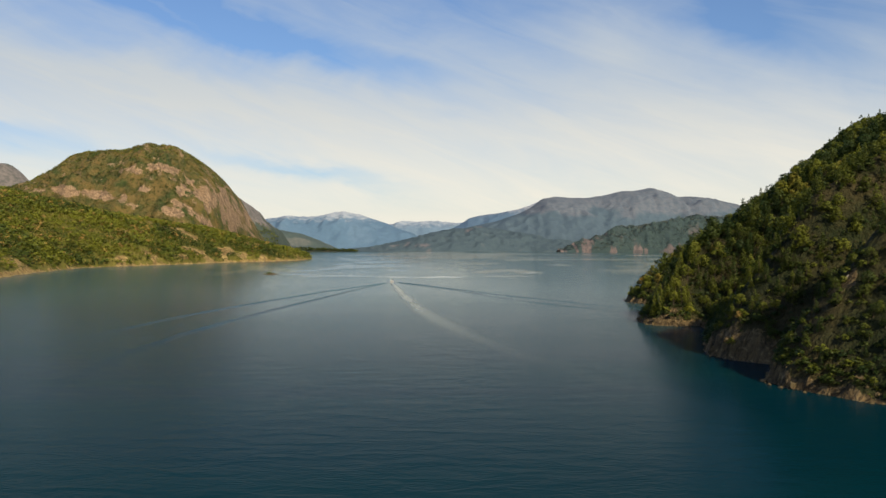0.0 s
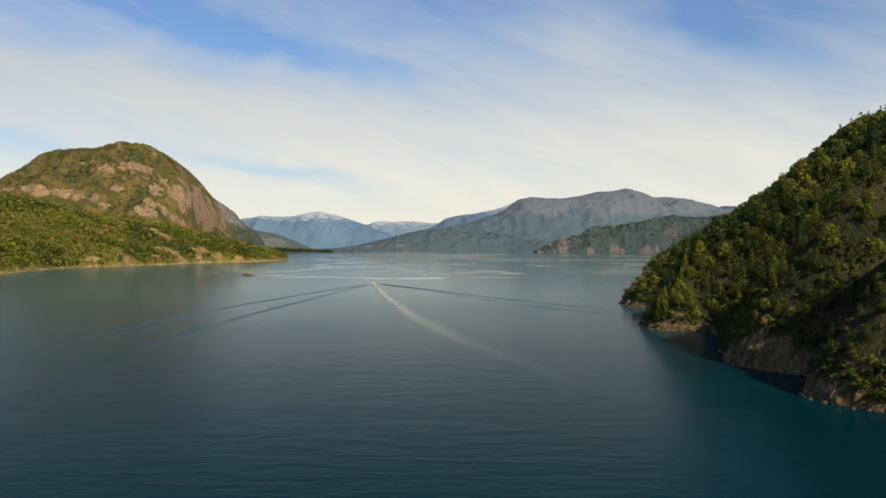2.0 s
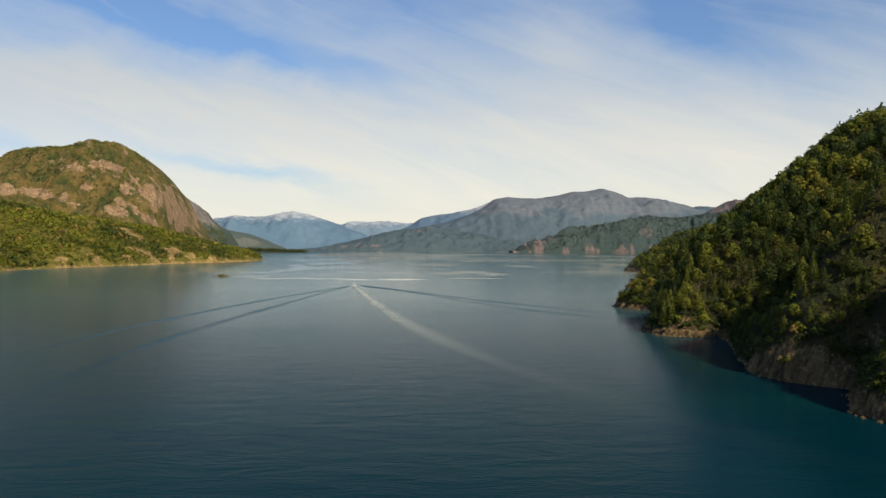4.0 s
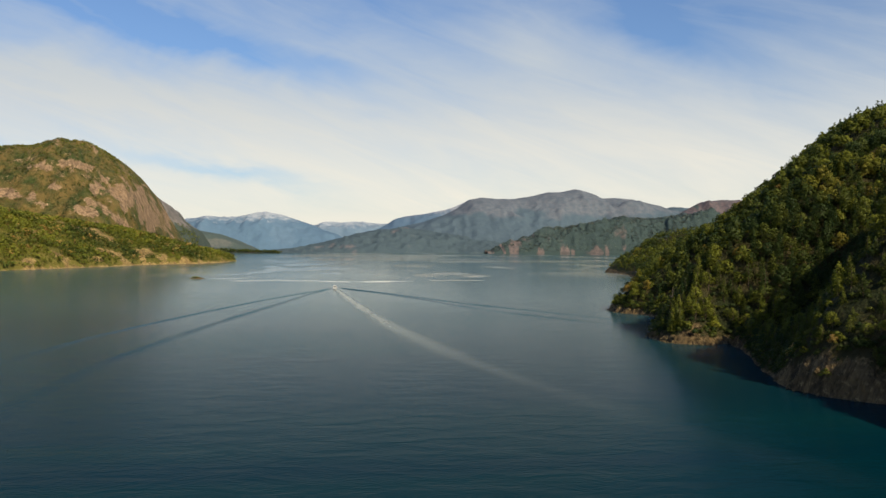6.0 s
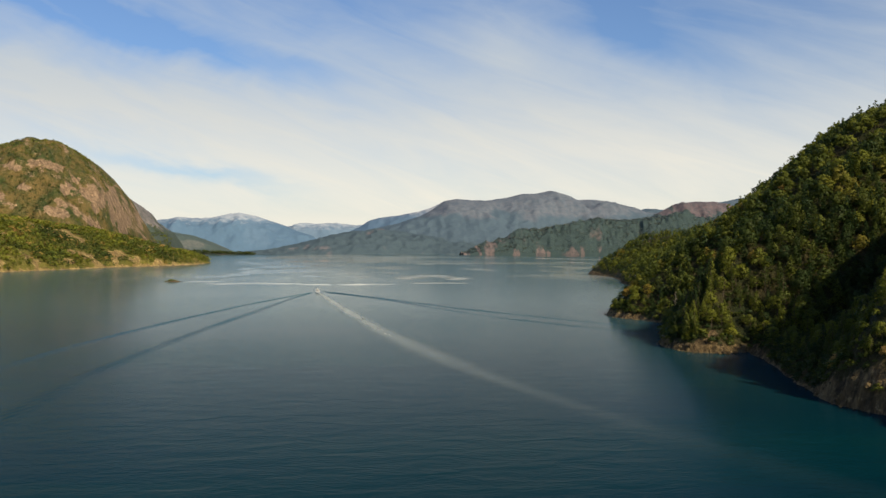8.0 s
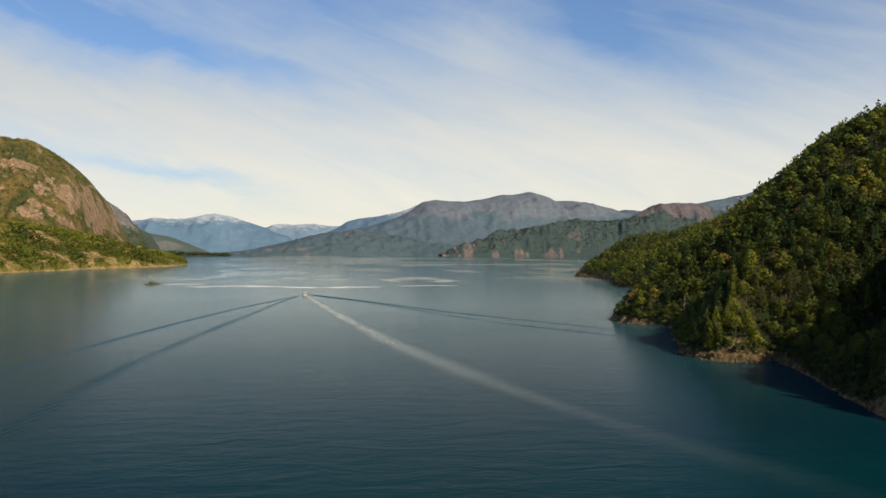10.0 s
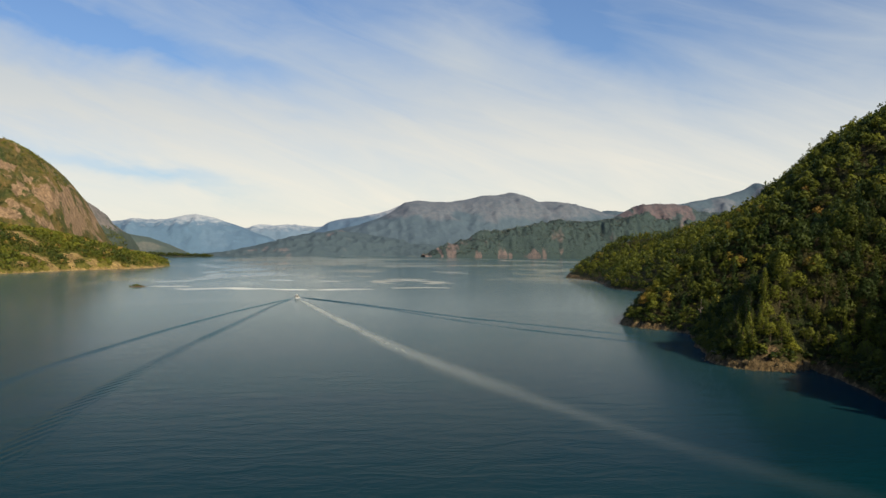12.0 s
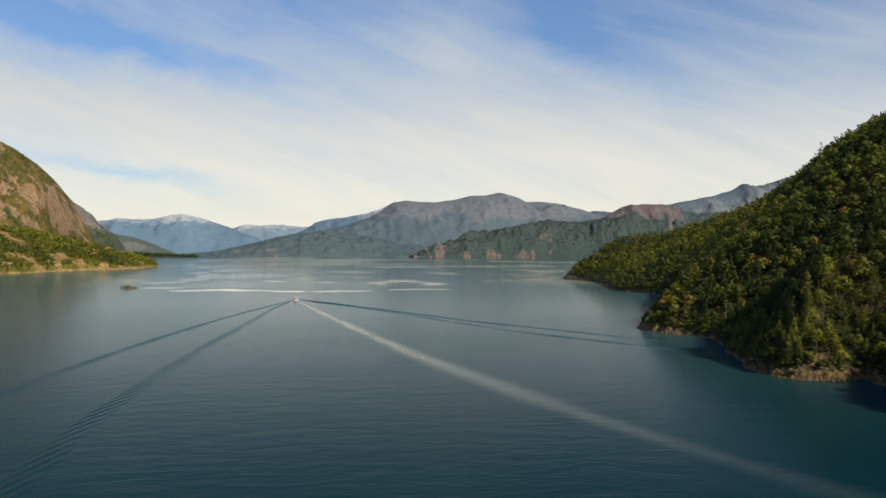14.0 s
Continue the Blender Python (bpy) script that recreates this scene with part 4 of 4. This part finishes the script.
mountain_wood(CLIFF_HILL, 9000, 70, 999, "forest_cliff_hill", "hazy wood over the cliffs of the far shore", LEAVES_HAZED, 4.0, 8.0)
mountain_wood(RED_HILL, 3000, 50, 999, "forest_red_hill", "hazy wood round the broken red rock face", LEAVES_HAZED, 4.0, 8.0)
spit_wood()


# ---- single things ----
def link(name, me, parent=None, label=""):
    ob = new(name, me)
    if parent is not None:
        ob.parent = parent
    return tagged(ob, label)


def part(name, bm, material, parent, label=""):
    me = bpy.data.meshes.new(name)
    bm.to_mesh(me)
    bm.free()
    me.materials.append(material)
    return link(name, me, parent, label)


def tube(path, radii, sides=6):
    """A tapered tube along a path, as arrays of vertices and triangles."""
    path = np.asarray(path, float)
    verts, faces = [], []
    for k, (p, r) in enumerate(zip(path, radii)):
        d = path[min(k + 1, len(path) - 1)] - path[max(k - 1, 0)]
        d /= np.linalg.norm(d)
        a = np.cross(d, (0.3, 1, 0.1))
        a /= np.linalg.norm(a)
        b = np.cross(d, a)
        verts += [p + r * (math.cos(t) * a + math.sin(t) * b) for t in np.arange(sides) * 2 * math.pi / sides]
    for k in range(len(path) - 1):
        for s in range(sides):
            i, j = k * sides + s, k * sides + (s + 1) % sides
            faces += [(i, j, j + sides), (i, j + sides, i + sides)]
    return np.array(verts), np.array(faces)


def join(pieces):
    verts, faces, at = [], [], 0
    for v, f in pieces:
        verts.append(v), faces.append(f + at)
        at += len(v)
    return np.concatenate(verts), np.concatenate(faces)


def trunk_mesh(name, height, thick, limbs, top, material, spread=0.25, rise=0.25):
    bend = rng.normal(0, 0.02, (5, 2)).cumsum(0) * height
    hs = np.linspace(-0.06, top, 5) * height
    stem = np.column_stack([bend, hs])
    pieces = [tube(stem, np.linspace(thick, thick * 0.25, 5), 7)]
    for _ in range(limbs):
        f = rng.uniform(0.35, 0.95)
        p = np.array([np.interp(f, np.linspace(0, 1, 5), stem[:, k]) for k in range(3)])
        a = rng.uniform(0, 2 * math.pi)
        out = np.array([math.cos(a) * spread, math.sin(a) * spread, rise * rng.uniform(0.3, 1.2)]) * height * rng.uniform(0.5, 1)
        pieces.append(tube([p, p + out * 0.5 + (0, 0, 0.02 * height), p + out], [thick * 0.35, thick * 0.22, thick * 0.08], 5))
    v, f = join(pieces)
    return mesh_from(name, v, f, material)


def tree_kinds():
    """Ready trees of height 8 m, each an Empty at its foot with a trunk and a crown."""
    made = []
    for con in (False, True):
        for shape in range(4):
            for tone, word in ((0.18, "dark green"), (0.5, "green"), (0.85, "yellow-green")):
                tris = (conifer_crown(30, 20, 0.036) if con else broad_crown(16, 44, 0.032)) * (8, 8, 8, 1, 1, 1)
                label = ("slender " + word + " conifer rooted on the rocky slope") if con else ("broad-leaved tree with an uneven " + word + " crown")
                root = tagged(new("tree"), label, "tree", "trees on the slope above the water")
                link("trunk", trunk_mesh("trunk", 8, 0.16 if con else 0.2, 3 if con else 7, 0.95 if con else 0.8, BARK, 0.12 if con else 0.22), root)
                link("crown", soup_mesh("crown", tris, np.full(len(tris) * 3, tone), LEAVES), root)
                made.append((con, tone, root))
    return made


KINDS = tree_kinds()
used = set()
for i in order:
    con = K0[i] >= 5
    fit_kinds = [k for k, (c, t, r) in enumerate(KINDS) if c == con]
    level = [k for k in fit_kinds if abs(KINDS[k][1] - min(max(T0[i], 0), 1)) < 0.2] or fit_kinds
    k = level[int(rng.integers(len(level)))]
    root = KINDS[k][2]
    s = float(H0[i]) / 8
    m = Matrix.Translation(P0[i].tolist()) @ Matrix.Rotation(rng.uniform(0, 6.28), 4, "Z") @ Matrix.Diagonal((s * rng.uniform(0.9, 1.2), s * rng.uniform(0.9, 1.2), s, 1))
    if k in used:
        ob = copy_thing(root, m)
        ob.matrix_basis = m
    else:
        root.matrix_basis = m
        used.add(k)
for k, (c, t, root) in enumerate(KINDS):
    if k not in used:
        for o in (*root.children, root):
            bpy.data.objects.remove(o)


def height_at(x, y):
    z, d = east_height(np.array([float(x)]), np.array([float(y)]))
    return float(z[0]), float(d[0])


def dead_tree(x, y, h, label):
    z, _ = height_at(x, y)
    root = tagged(new("dead_tree"), label, "tree")
    root.matrix_basis = Matrix.Translation((x, y, z))
    link("trunk", trunk_mesh("trunk", h, 0.2, 0, 1.0, DEAD), root)
    tw = []
    for k in range(12):
        f, a = rng.uniform(0.35, 0.98), rng.uniform(0, 6.28)
        p = np.array((0, 0, f * h))
        out = np.array((math.cos(a), math.sin(a), 0.5)) * h * 0.24 * (1.15 - f)
        tw.append(tube([p, p + out * 0.6, p + out + (0, 0, 0.04 * h)], [0.07, 0.05, 0.02], 5))
    v, f = join(tw)
    link("branches", mesh_from("branches", v, f, DEAD), root)


dead_tree(121, 481, 8.5, "bleached dead tree with bare branches among conifers")
dead_tree(102, 301, 7.0, "pale bare trunk in the shaded gully")


def shrub(x, y, h, tone, label, wide=1.3):
    z, _ = height_at(x, y)
    root = tagged(new("shrub"), label, "shrub")
    root.matrix_basis = Matrix.Translation((x, y, z - 0.2)) @ Matrix.Diagonal((wide, wide, 1, 1))
    tris = broad_crown(16, 30, 0.05) * (h, h, h, 1, 1, 1)
    tris[..., 2] -= 0.2 * h
    link("stems", trunk_mesh("stems", h, 0.07, 6, 0.7, BARK), root)
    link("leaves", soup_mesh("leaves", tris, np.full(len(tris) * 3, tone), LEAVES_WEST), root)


shrub(97, 369, 4.6, 1.0, "bright green rounded shrub beside the shore rocks", 1.5)
shrub(90, 366, 2.6, 0.6, "low olive shrub on the rocky cape")
shrub(83, 261, 3.0, 1.7, "dry brown shrub on the rim of the rock bluff", 1.0)
shrub(104, 520, 3.0, 0.9, "small light green shrub at the waterline")


shrub(85, 283, 4.2, 1.75, "pale dry shrub above the shaded cove", 1.0)
shrub(82, 280, 3.4, 1.6, "pale grey-brown shrub on the bluff's edge", 0.9)
shrub(91, 212, 2.6, 0.7, "small green shrub on the scree", 1.2)


def fallen_log(x, y, length, turn, tilt, label):
    root = tagged(new("fallen_log"), label, "log")
    root.matrix_basis = pose(x, y, max(height_at(x, y)[0], 0) + 0.25, 0, tilt, turn)
    path = np.array([(0, 0, 0), (0.33, 0.02, 0.02), (0.66, -0.03, 0.03), (1, 0.02, 0)]) * length
    link("stem", mesh_from("stem", *tube(path, [0.30, 0.25, 0.19, 0.08], 8), DEAD), root)
    for f, a, r in ((0.35, 1.0, 0.9), (0.55, -0.8, 1.1), (0.72, 0.6, 0.8), (0.85, -1.2, 0.6)):
        p = np.array((f * length, 0, 0.1))
        tip = p + np.array((0.5, math.sin(a) * 0.8, 0.7 * math.cos(a))) * r
        link("snag", mesh_from("snag", *tube([p, (p + tip) / 2 + (0, 0, 0.08), tip], [0.08, 0.06, 0.02], 5), DEAD), root)


fallen_log(82.2, 383.5, 5.0, 100, -3, "bleached fallen tree trunk lying at the waterline")
fallen_log(91.5, 212.0, 4.0, 10, -36, "bleached broken trunk leaning on the slope")


def boulder_mesh(seed):
    bm = bmesh.new()
    bmesh.ops.create_icosphere(bm, subdivisions=2, radius=1)
    for v in bm.verts:
        p = v.co.copy()
        q = Vector((round(p.x * 1.7 + 0.2 * seed) / 1.7, round(p.y * 1.6) / 1.6, round(p.z * 1.8) / 1.8))
        v.co = p * 0.62 + q * 0.38 + 0.22 * noise.noise_vector(p * 1.6 + Vector((seed * 7.1, 0, 0)))
        v.co.z *= 0.72
    me = bpy.data.meshes.new("boulder")
    bm.to_mesh(me)
    bm.free()
    me.materials.append(ROCK)
    at = me.attributes.new("rock", "FLOAT", "POINT")
    at.data.foreach_set("value", np.ones(len(me.vertices), np.float32))
    return me


BOULDERS = [boulder_mesh(k) for k in range(6)]


def boulders():
    shore = np.array(EAST_SHORE, float)
    for y0, y1, count, big in ((183, 240, 75, 1.0), (246, 290, 60, 0.85), (356, 396, 110, 1.2), (492, 540, 34, 1.0)):
        seg = []
        for (ax, ay), (bx, by) in zip(shore[:-1], shore[1:]):
            for f in np.linspace(0, 1, 24):
                px, py = ax + (bx - ax) * f, ay + (by - ay) * f
                if y0 <= py <= y1:
                    seg.append((px, py))
        for _ in range(count):
            px, py = seg[int(rng.integers(len(seg)))]
            x, y = px + rng.normal(0.8, 1.4), py + rng.normal(0, 1.2)
            z, d = height_at(x, y)
            if d < -2.0 or d > 2.2:
                continue
            r = min(big * float(rng.lognormal(-0.95, 0.5)), 1.0)
            ob = tagged(new("boulder", BOULDERS[int(rng.integers(6))]), "weathered tan boulder at the waterline", "rock", "boulders along the shore")
            ob.matrix_basis = (Matrix.Translation((x, y, max(z, -0.5 * r) + 0.2 * r)) @ Euler(rng.uniform(0, 6.28, 3).tolist()).to_matrix().to_4x4()
                               @ Matrix.Diagonal((r, r * rng.uniform(0.7, 1.2), r * rng.uniform(0.8, 1.3), 1)))


boulders()

# ---- the boat and its wake ----
WHITE = plain_material("white_gelcoat", (0.6, 0.62, 0.63), 0.45)
NAVY = plain_material("navy_paint", (0.03, 0.05, 0.09), 0.4)
GLASS = plain_material("dark_glass", (0.015, 0.02, 0.025), 0.08)
STEEL = plain_material("steel_rail", (0.5, 0.5, 0.5), 0.35, 0.8)
TEAK = plain_material("deck_boards", (0.35, 0.26, 0.18), 0.7)


def block(x0, x1, y0, y1, z0, z1, taper=0.0, bevel=0.08):
    bm = bmesh.new()
    bmesh.ops.create_cube(bm, size=1)
    for v in bm.verts:
        top = v.co.z > 0
        v.co = Vector(((x0 + x1) / 2 + v.co.x * (x1 - x0) * (1 - taper * top), (y0 + y1) / 2 + v.co.y * (y1 - y0) * (1 - taper * top), z1 if top else z0))
    bmesh.ops.bevel(bm, geom=list(bm.edges), offset=bevel, segments=2, affect="EDGES")
    return bm


def tube_bm(path, radius):
    v, f = tube(path, [radius] * len(path), 6)
    bm = bmesh.new()
    vs = [bm.verts.new(p) for p in v.tolist()]
    for t in f.tolist():
        bm.faces.new([vs[k] for k in t])
    return bm


def boat(x, y, turn):
    root = tagged(new("boat"), "small white passenger boat with a glazed cabin under way", "boat")
    root.matrix_basis = Matrix.Translation((x, y, 0)) @ Matrix.Rotation(radians(turn), 4, "Z") @ Matrix.Diagonal((0.78, 0.78, 0.60, 1))
    bm = bmesh.new()
    rows = []
    for k in range(11):
        f = k / 10
        yy = -6 + 12 * f
        w = 1.95 * (1 - max(0, (f - 0.55) / 0.45) ** 2.2) + 0.03
        top = 1.25 + 0.7 * f ** 2
        rows.append([bm.verts.new(p) for p in ((-w, yy, top), (-w * 0.92, yy, 0.35), (-w * 0.35, yy, -0.5), (w * 0.35, yy, -0.5), (w * 0.92, yy, 0.35), (w, yy, top))])
    for a, b in zip(rows[:-1], rows[1:]):
        for k in range(5):
            bm.faces.new((a[k], a[k + 1], b[k + 1], b[k]))
        bm.faces.new((a[5], a[0], b[0], b[5]))
    bm.faces.new(rows[0]), bm.faces.new(rows[-1][::-1])
    bmesh.ops.recalc_face_normals(bm, faces=list(bm.faces))
    hull = part("hull", bm, WHITE, root)
    part("stripe", block(-1.97, 1.97, -6.03, -5.9, 0.5, 0.75, 0, 0.02), NAVY, hull, "dark band across the stern")
    part("deck", block(-1.7, 1.7, -5.8, -2.6, 1.2, 1.32, 0, 0.03), TEAK, root)
    cabin = part("cabin", block(-1.6, 1.6, -2.6, 3.2, 1.3, 3.3, 0.08, 0.15), WHITE, root)
    part("rear_window", block(-1.2, 1.2, -2.66, -2.55, 2.1, 3.0, 0, 0.03), GLASS, cabin, "dark glass pane")
    part("side_window", block(-1.62, -1.5, -2.0, 2.6, 2.2, 2.95, 0, 0.03), GLASS, cabin, "dark glass strip")
    part("side_window", block(1.5, 1.62, -2.0, 2.6, 2.2, 2.95, 0, 0.03), GLASS, cabin, "dark glass strip")
    part("roof", block(-1.8, 1.8, -3.6, 3.4, 3.3, 3.45, 0, 0.06), WHITE, root)
    bridge = part("flybridge", block(-1.2, 1.2, -1.4, 1.2, 3.45, 4.3, 0.1, 0.1), WHITE, root)
    part("screen", block(-1.0, 1.0, 1.05, 1.2, 4.2, 4.7, 0.05, 0.03), GLASS, bridge, "tinted wind screen")
    for sx in (-1.65, 1.65):
        part("roof_post", tube_bm([(sx, -3.4, 1.3), (sx, -3.4, 3.3)], 0.05), STEEL, root)
        part("rail", tube_bm([(sx, -5.8, 1.3), (sx, -5.8, 2.1), (sx, -3.4, 2.1)], 0.035), STEEL, root)
    part("mast", tube_bm([(0, -0.6, 4.3), (0, -0.7, 6.0)], 0.05), STEEL, root)


boat(-42.5, 774, 5)


def along(points, n):
    p = np.array(points, float)
    s = np.concatenate([[0], np.cumsum(np.hypot(*np.diff(p, axis=0).T))])
    t = np.linspace(0, s[-1], n)
    c = np.stack([np.interp(t, s, p[:, k]) for k in range(2)], 1)
    for _ in range(6):
        c[1:-1] = 0.25 * c[:-2] + 0.5 * c[1:-1] + 0.25 * c[2:]
    d = np.gradient(c, axis=0)
    d /= np.linalg.norm(d, axis=1)[:, None]
    return c, np.stack([-d[:, 1], d[:, 0]], 1), t / s[-1]


def wake_trail():
    """The pale track of stirred water behind the boat."""
    c, side, f = along([(-42, 767), (-38, 730), (-30, 640), (-20, 540), (-10, 445), (-1, 385), (7, 338), (15, 300), (25, 260), (35, 226), (45, 196), (58, 165)], 160)
    w = np.interp(f, [0, 0.1, 0.35, 0.7, 1], [1.6, 3.6, 5.2, 7.0, 8.0]) * (1 + 0.35 * fbm(c[:, 1], c[:, 1] * 0, 40, 3, 9))
    across = np.linspace(-1, 1, 9)
    v = c[:, None, :] + side[:, None, :] * (w[:, None] * across[None, :])[..., None]
    z = np.full(v.shape[:2], 0.03)
    fade = np.interp(f, [0, 0.05, 0.2, 0.4, 0.55, 0.70, 0.80, 0.90, 1.0], [0.4, 0.82, 0.8, 0.64, 0.40, 0.17, 0.05, 0.01, 0.0])
    me = mesh_from("wake", np.concatenate([v, z[..., None]], -1).reshape(-1, 3), grid_faces(160, 9), FOAM,
                   {"fade": np.repeat(fade, 9), "side": np.tile(1 - np.abs(across), 160)})
    tagged(new("wake", me), "pale foaming wake trailing behind the boat", "wake", kind="structure")


def wave_arm(points, width, height, crests, n=480):
    """A band of low waves that runs out from the boat."""
    c, side, f = along(points, n)
    cols = crests * 8 + 1
    across = np.linspace(-1, 1, cols)
    w = np.interp(f, [0, 0.25, 1], [0.35, 0.8, 1.25]) * width
    v = c[:, None, :] + side[:, None, :] * (w[:, None] * across[None, :])[..., None]
    length = float(np.hypot(*np.diff(c, axis=0).T).sum())
    phase = across[None, :] * math.pi * crests + (2 * math.pi * length / 8.5) * f[:, None] + 0.8 * fbm(c[:, 0], c[:, 1], 50, 2, 5)[:, None]
    env = (1 - across[None, :] ** 2) * np.interp(f, [0, 0.03, 0.3, 0.75, 1], [0, 1, 0.9, 0.6, 0])[:, None]
    env = env * (0.8 + 0.5 * fbm(c[:, 0], c[:, 1], 25, 3, 15))[:, None]
    z = 0.02 + height * env * (0.5 + 0.5 * np.cos(phase)) - 0.04 * (np.abs(across) > 0.99)[None, :]
    me = mesh_from("wave", np.concatenate([v, z[..., None]], -1).reshape(-1, 3), grid_faces(n, cols), LAKE)
    tagged(new("bow_wave", me), "long low bow waves spreading over the lake", "wave", kind="structure")


wake_trail()
wave_arm([(-44, 778), (-60, 712), (-80, 625), (-98, 530), (-109, 462), (-117, 405), (-121, 350), (-126, 280)], 2.4, 0.27, 3)
wave_arm([(-45, 770), (-57, 690), (-70, 570), (-82, 465), (-89, 390), (-93, 330), (-93, 275), (-90, 220), (-82, 150)], 3.0, 0.26, 3)
wave_arm([(-40, 784), (-12, 716), (8, 664), (38, 580), (66, 522), (90, 472), (104, 446)], 2.2, 0.56, 2)
wave_arm([(-38, 776), (-10, 704), (8, 650), (31, 566), (52, 506), (72, 466), (88, 434), (98, 415)], 2.2, 0.52, 2)


def islet(x, y):
    root = tagged(new("islet"), "low rocky islet with a few shrubs", "islet")
    root.matrix_basis = Matrix.Translation((x, y, -0.2)) @ Matrix.Scale(0.85, 4)
    gx, gy = np.meshgrid(np.linspace(-15, 15, 41), np.linspace(-7, 7, 21))
    r = np.hypot(gx / 13, gy / 5.5)
    z = 1.7 * (1 - r ** 2) + 0.8 * fbm(gx + 40, gy, 6, 4, 61) - 0.2
    link("rock", mesh_from("rock", np.stack([gx, gy, np.maximum(z, -0.6)], -1).reshape(-1, 3), grid_faces(21, 41), ROCK, {"rock": np.ones(gx.size)}), root)
    for dx, dy, h, w in ((-5, 0, 3.4, 1.6), (-1.5, 0.6, 4.0, 1.5), (-8.5, -0.4, 1.8, 1.6), (1.8, -0.5, 2.4, 1.6), (6.0, 0.2, 1.2, 2.0)):
        tris = broad_crown(12, 16, 0.08) * (h, h, h, 1, 1, 1)
        tris[..., 2] -= 0.22 * h
        ob = link("shrub", soup_mesh("shrub", tris, np.full(len(tris) * 3, 0.5), LEAVES_WEST), root, "olive-green shrub")
        ob.matrix_local = Matrix.Translation((dx, dy, 0.9)) @ Matrix.Diagonal((w, w, 1, 1))


islet(-182, 988)
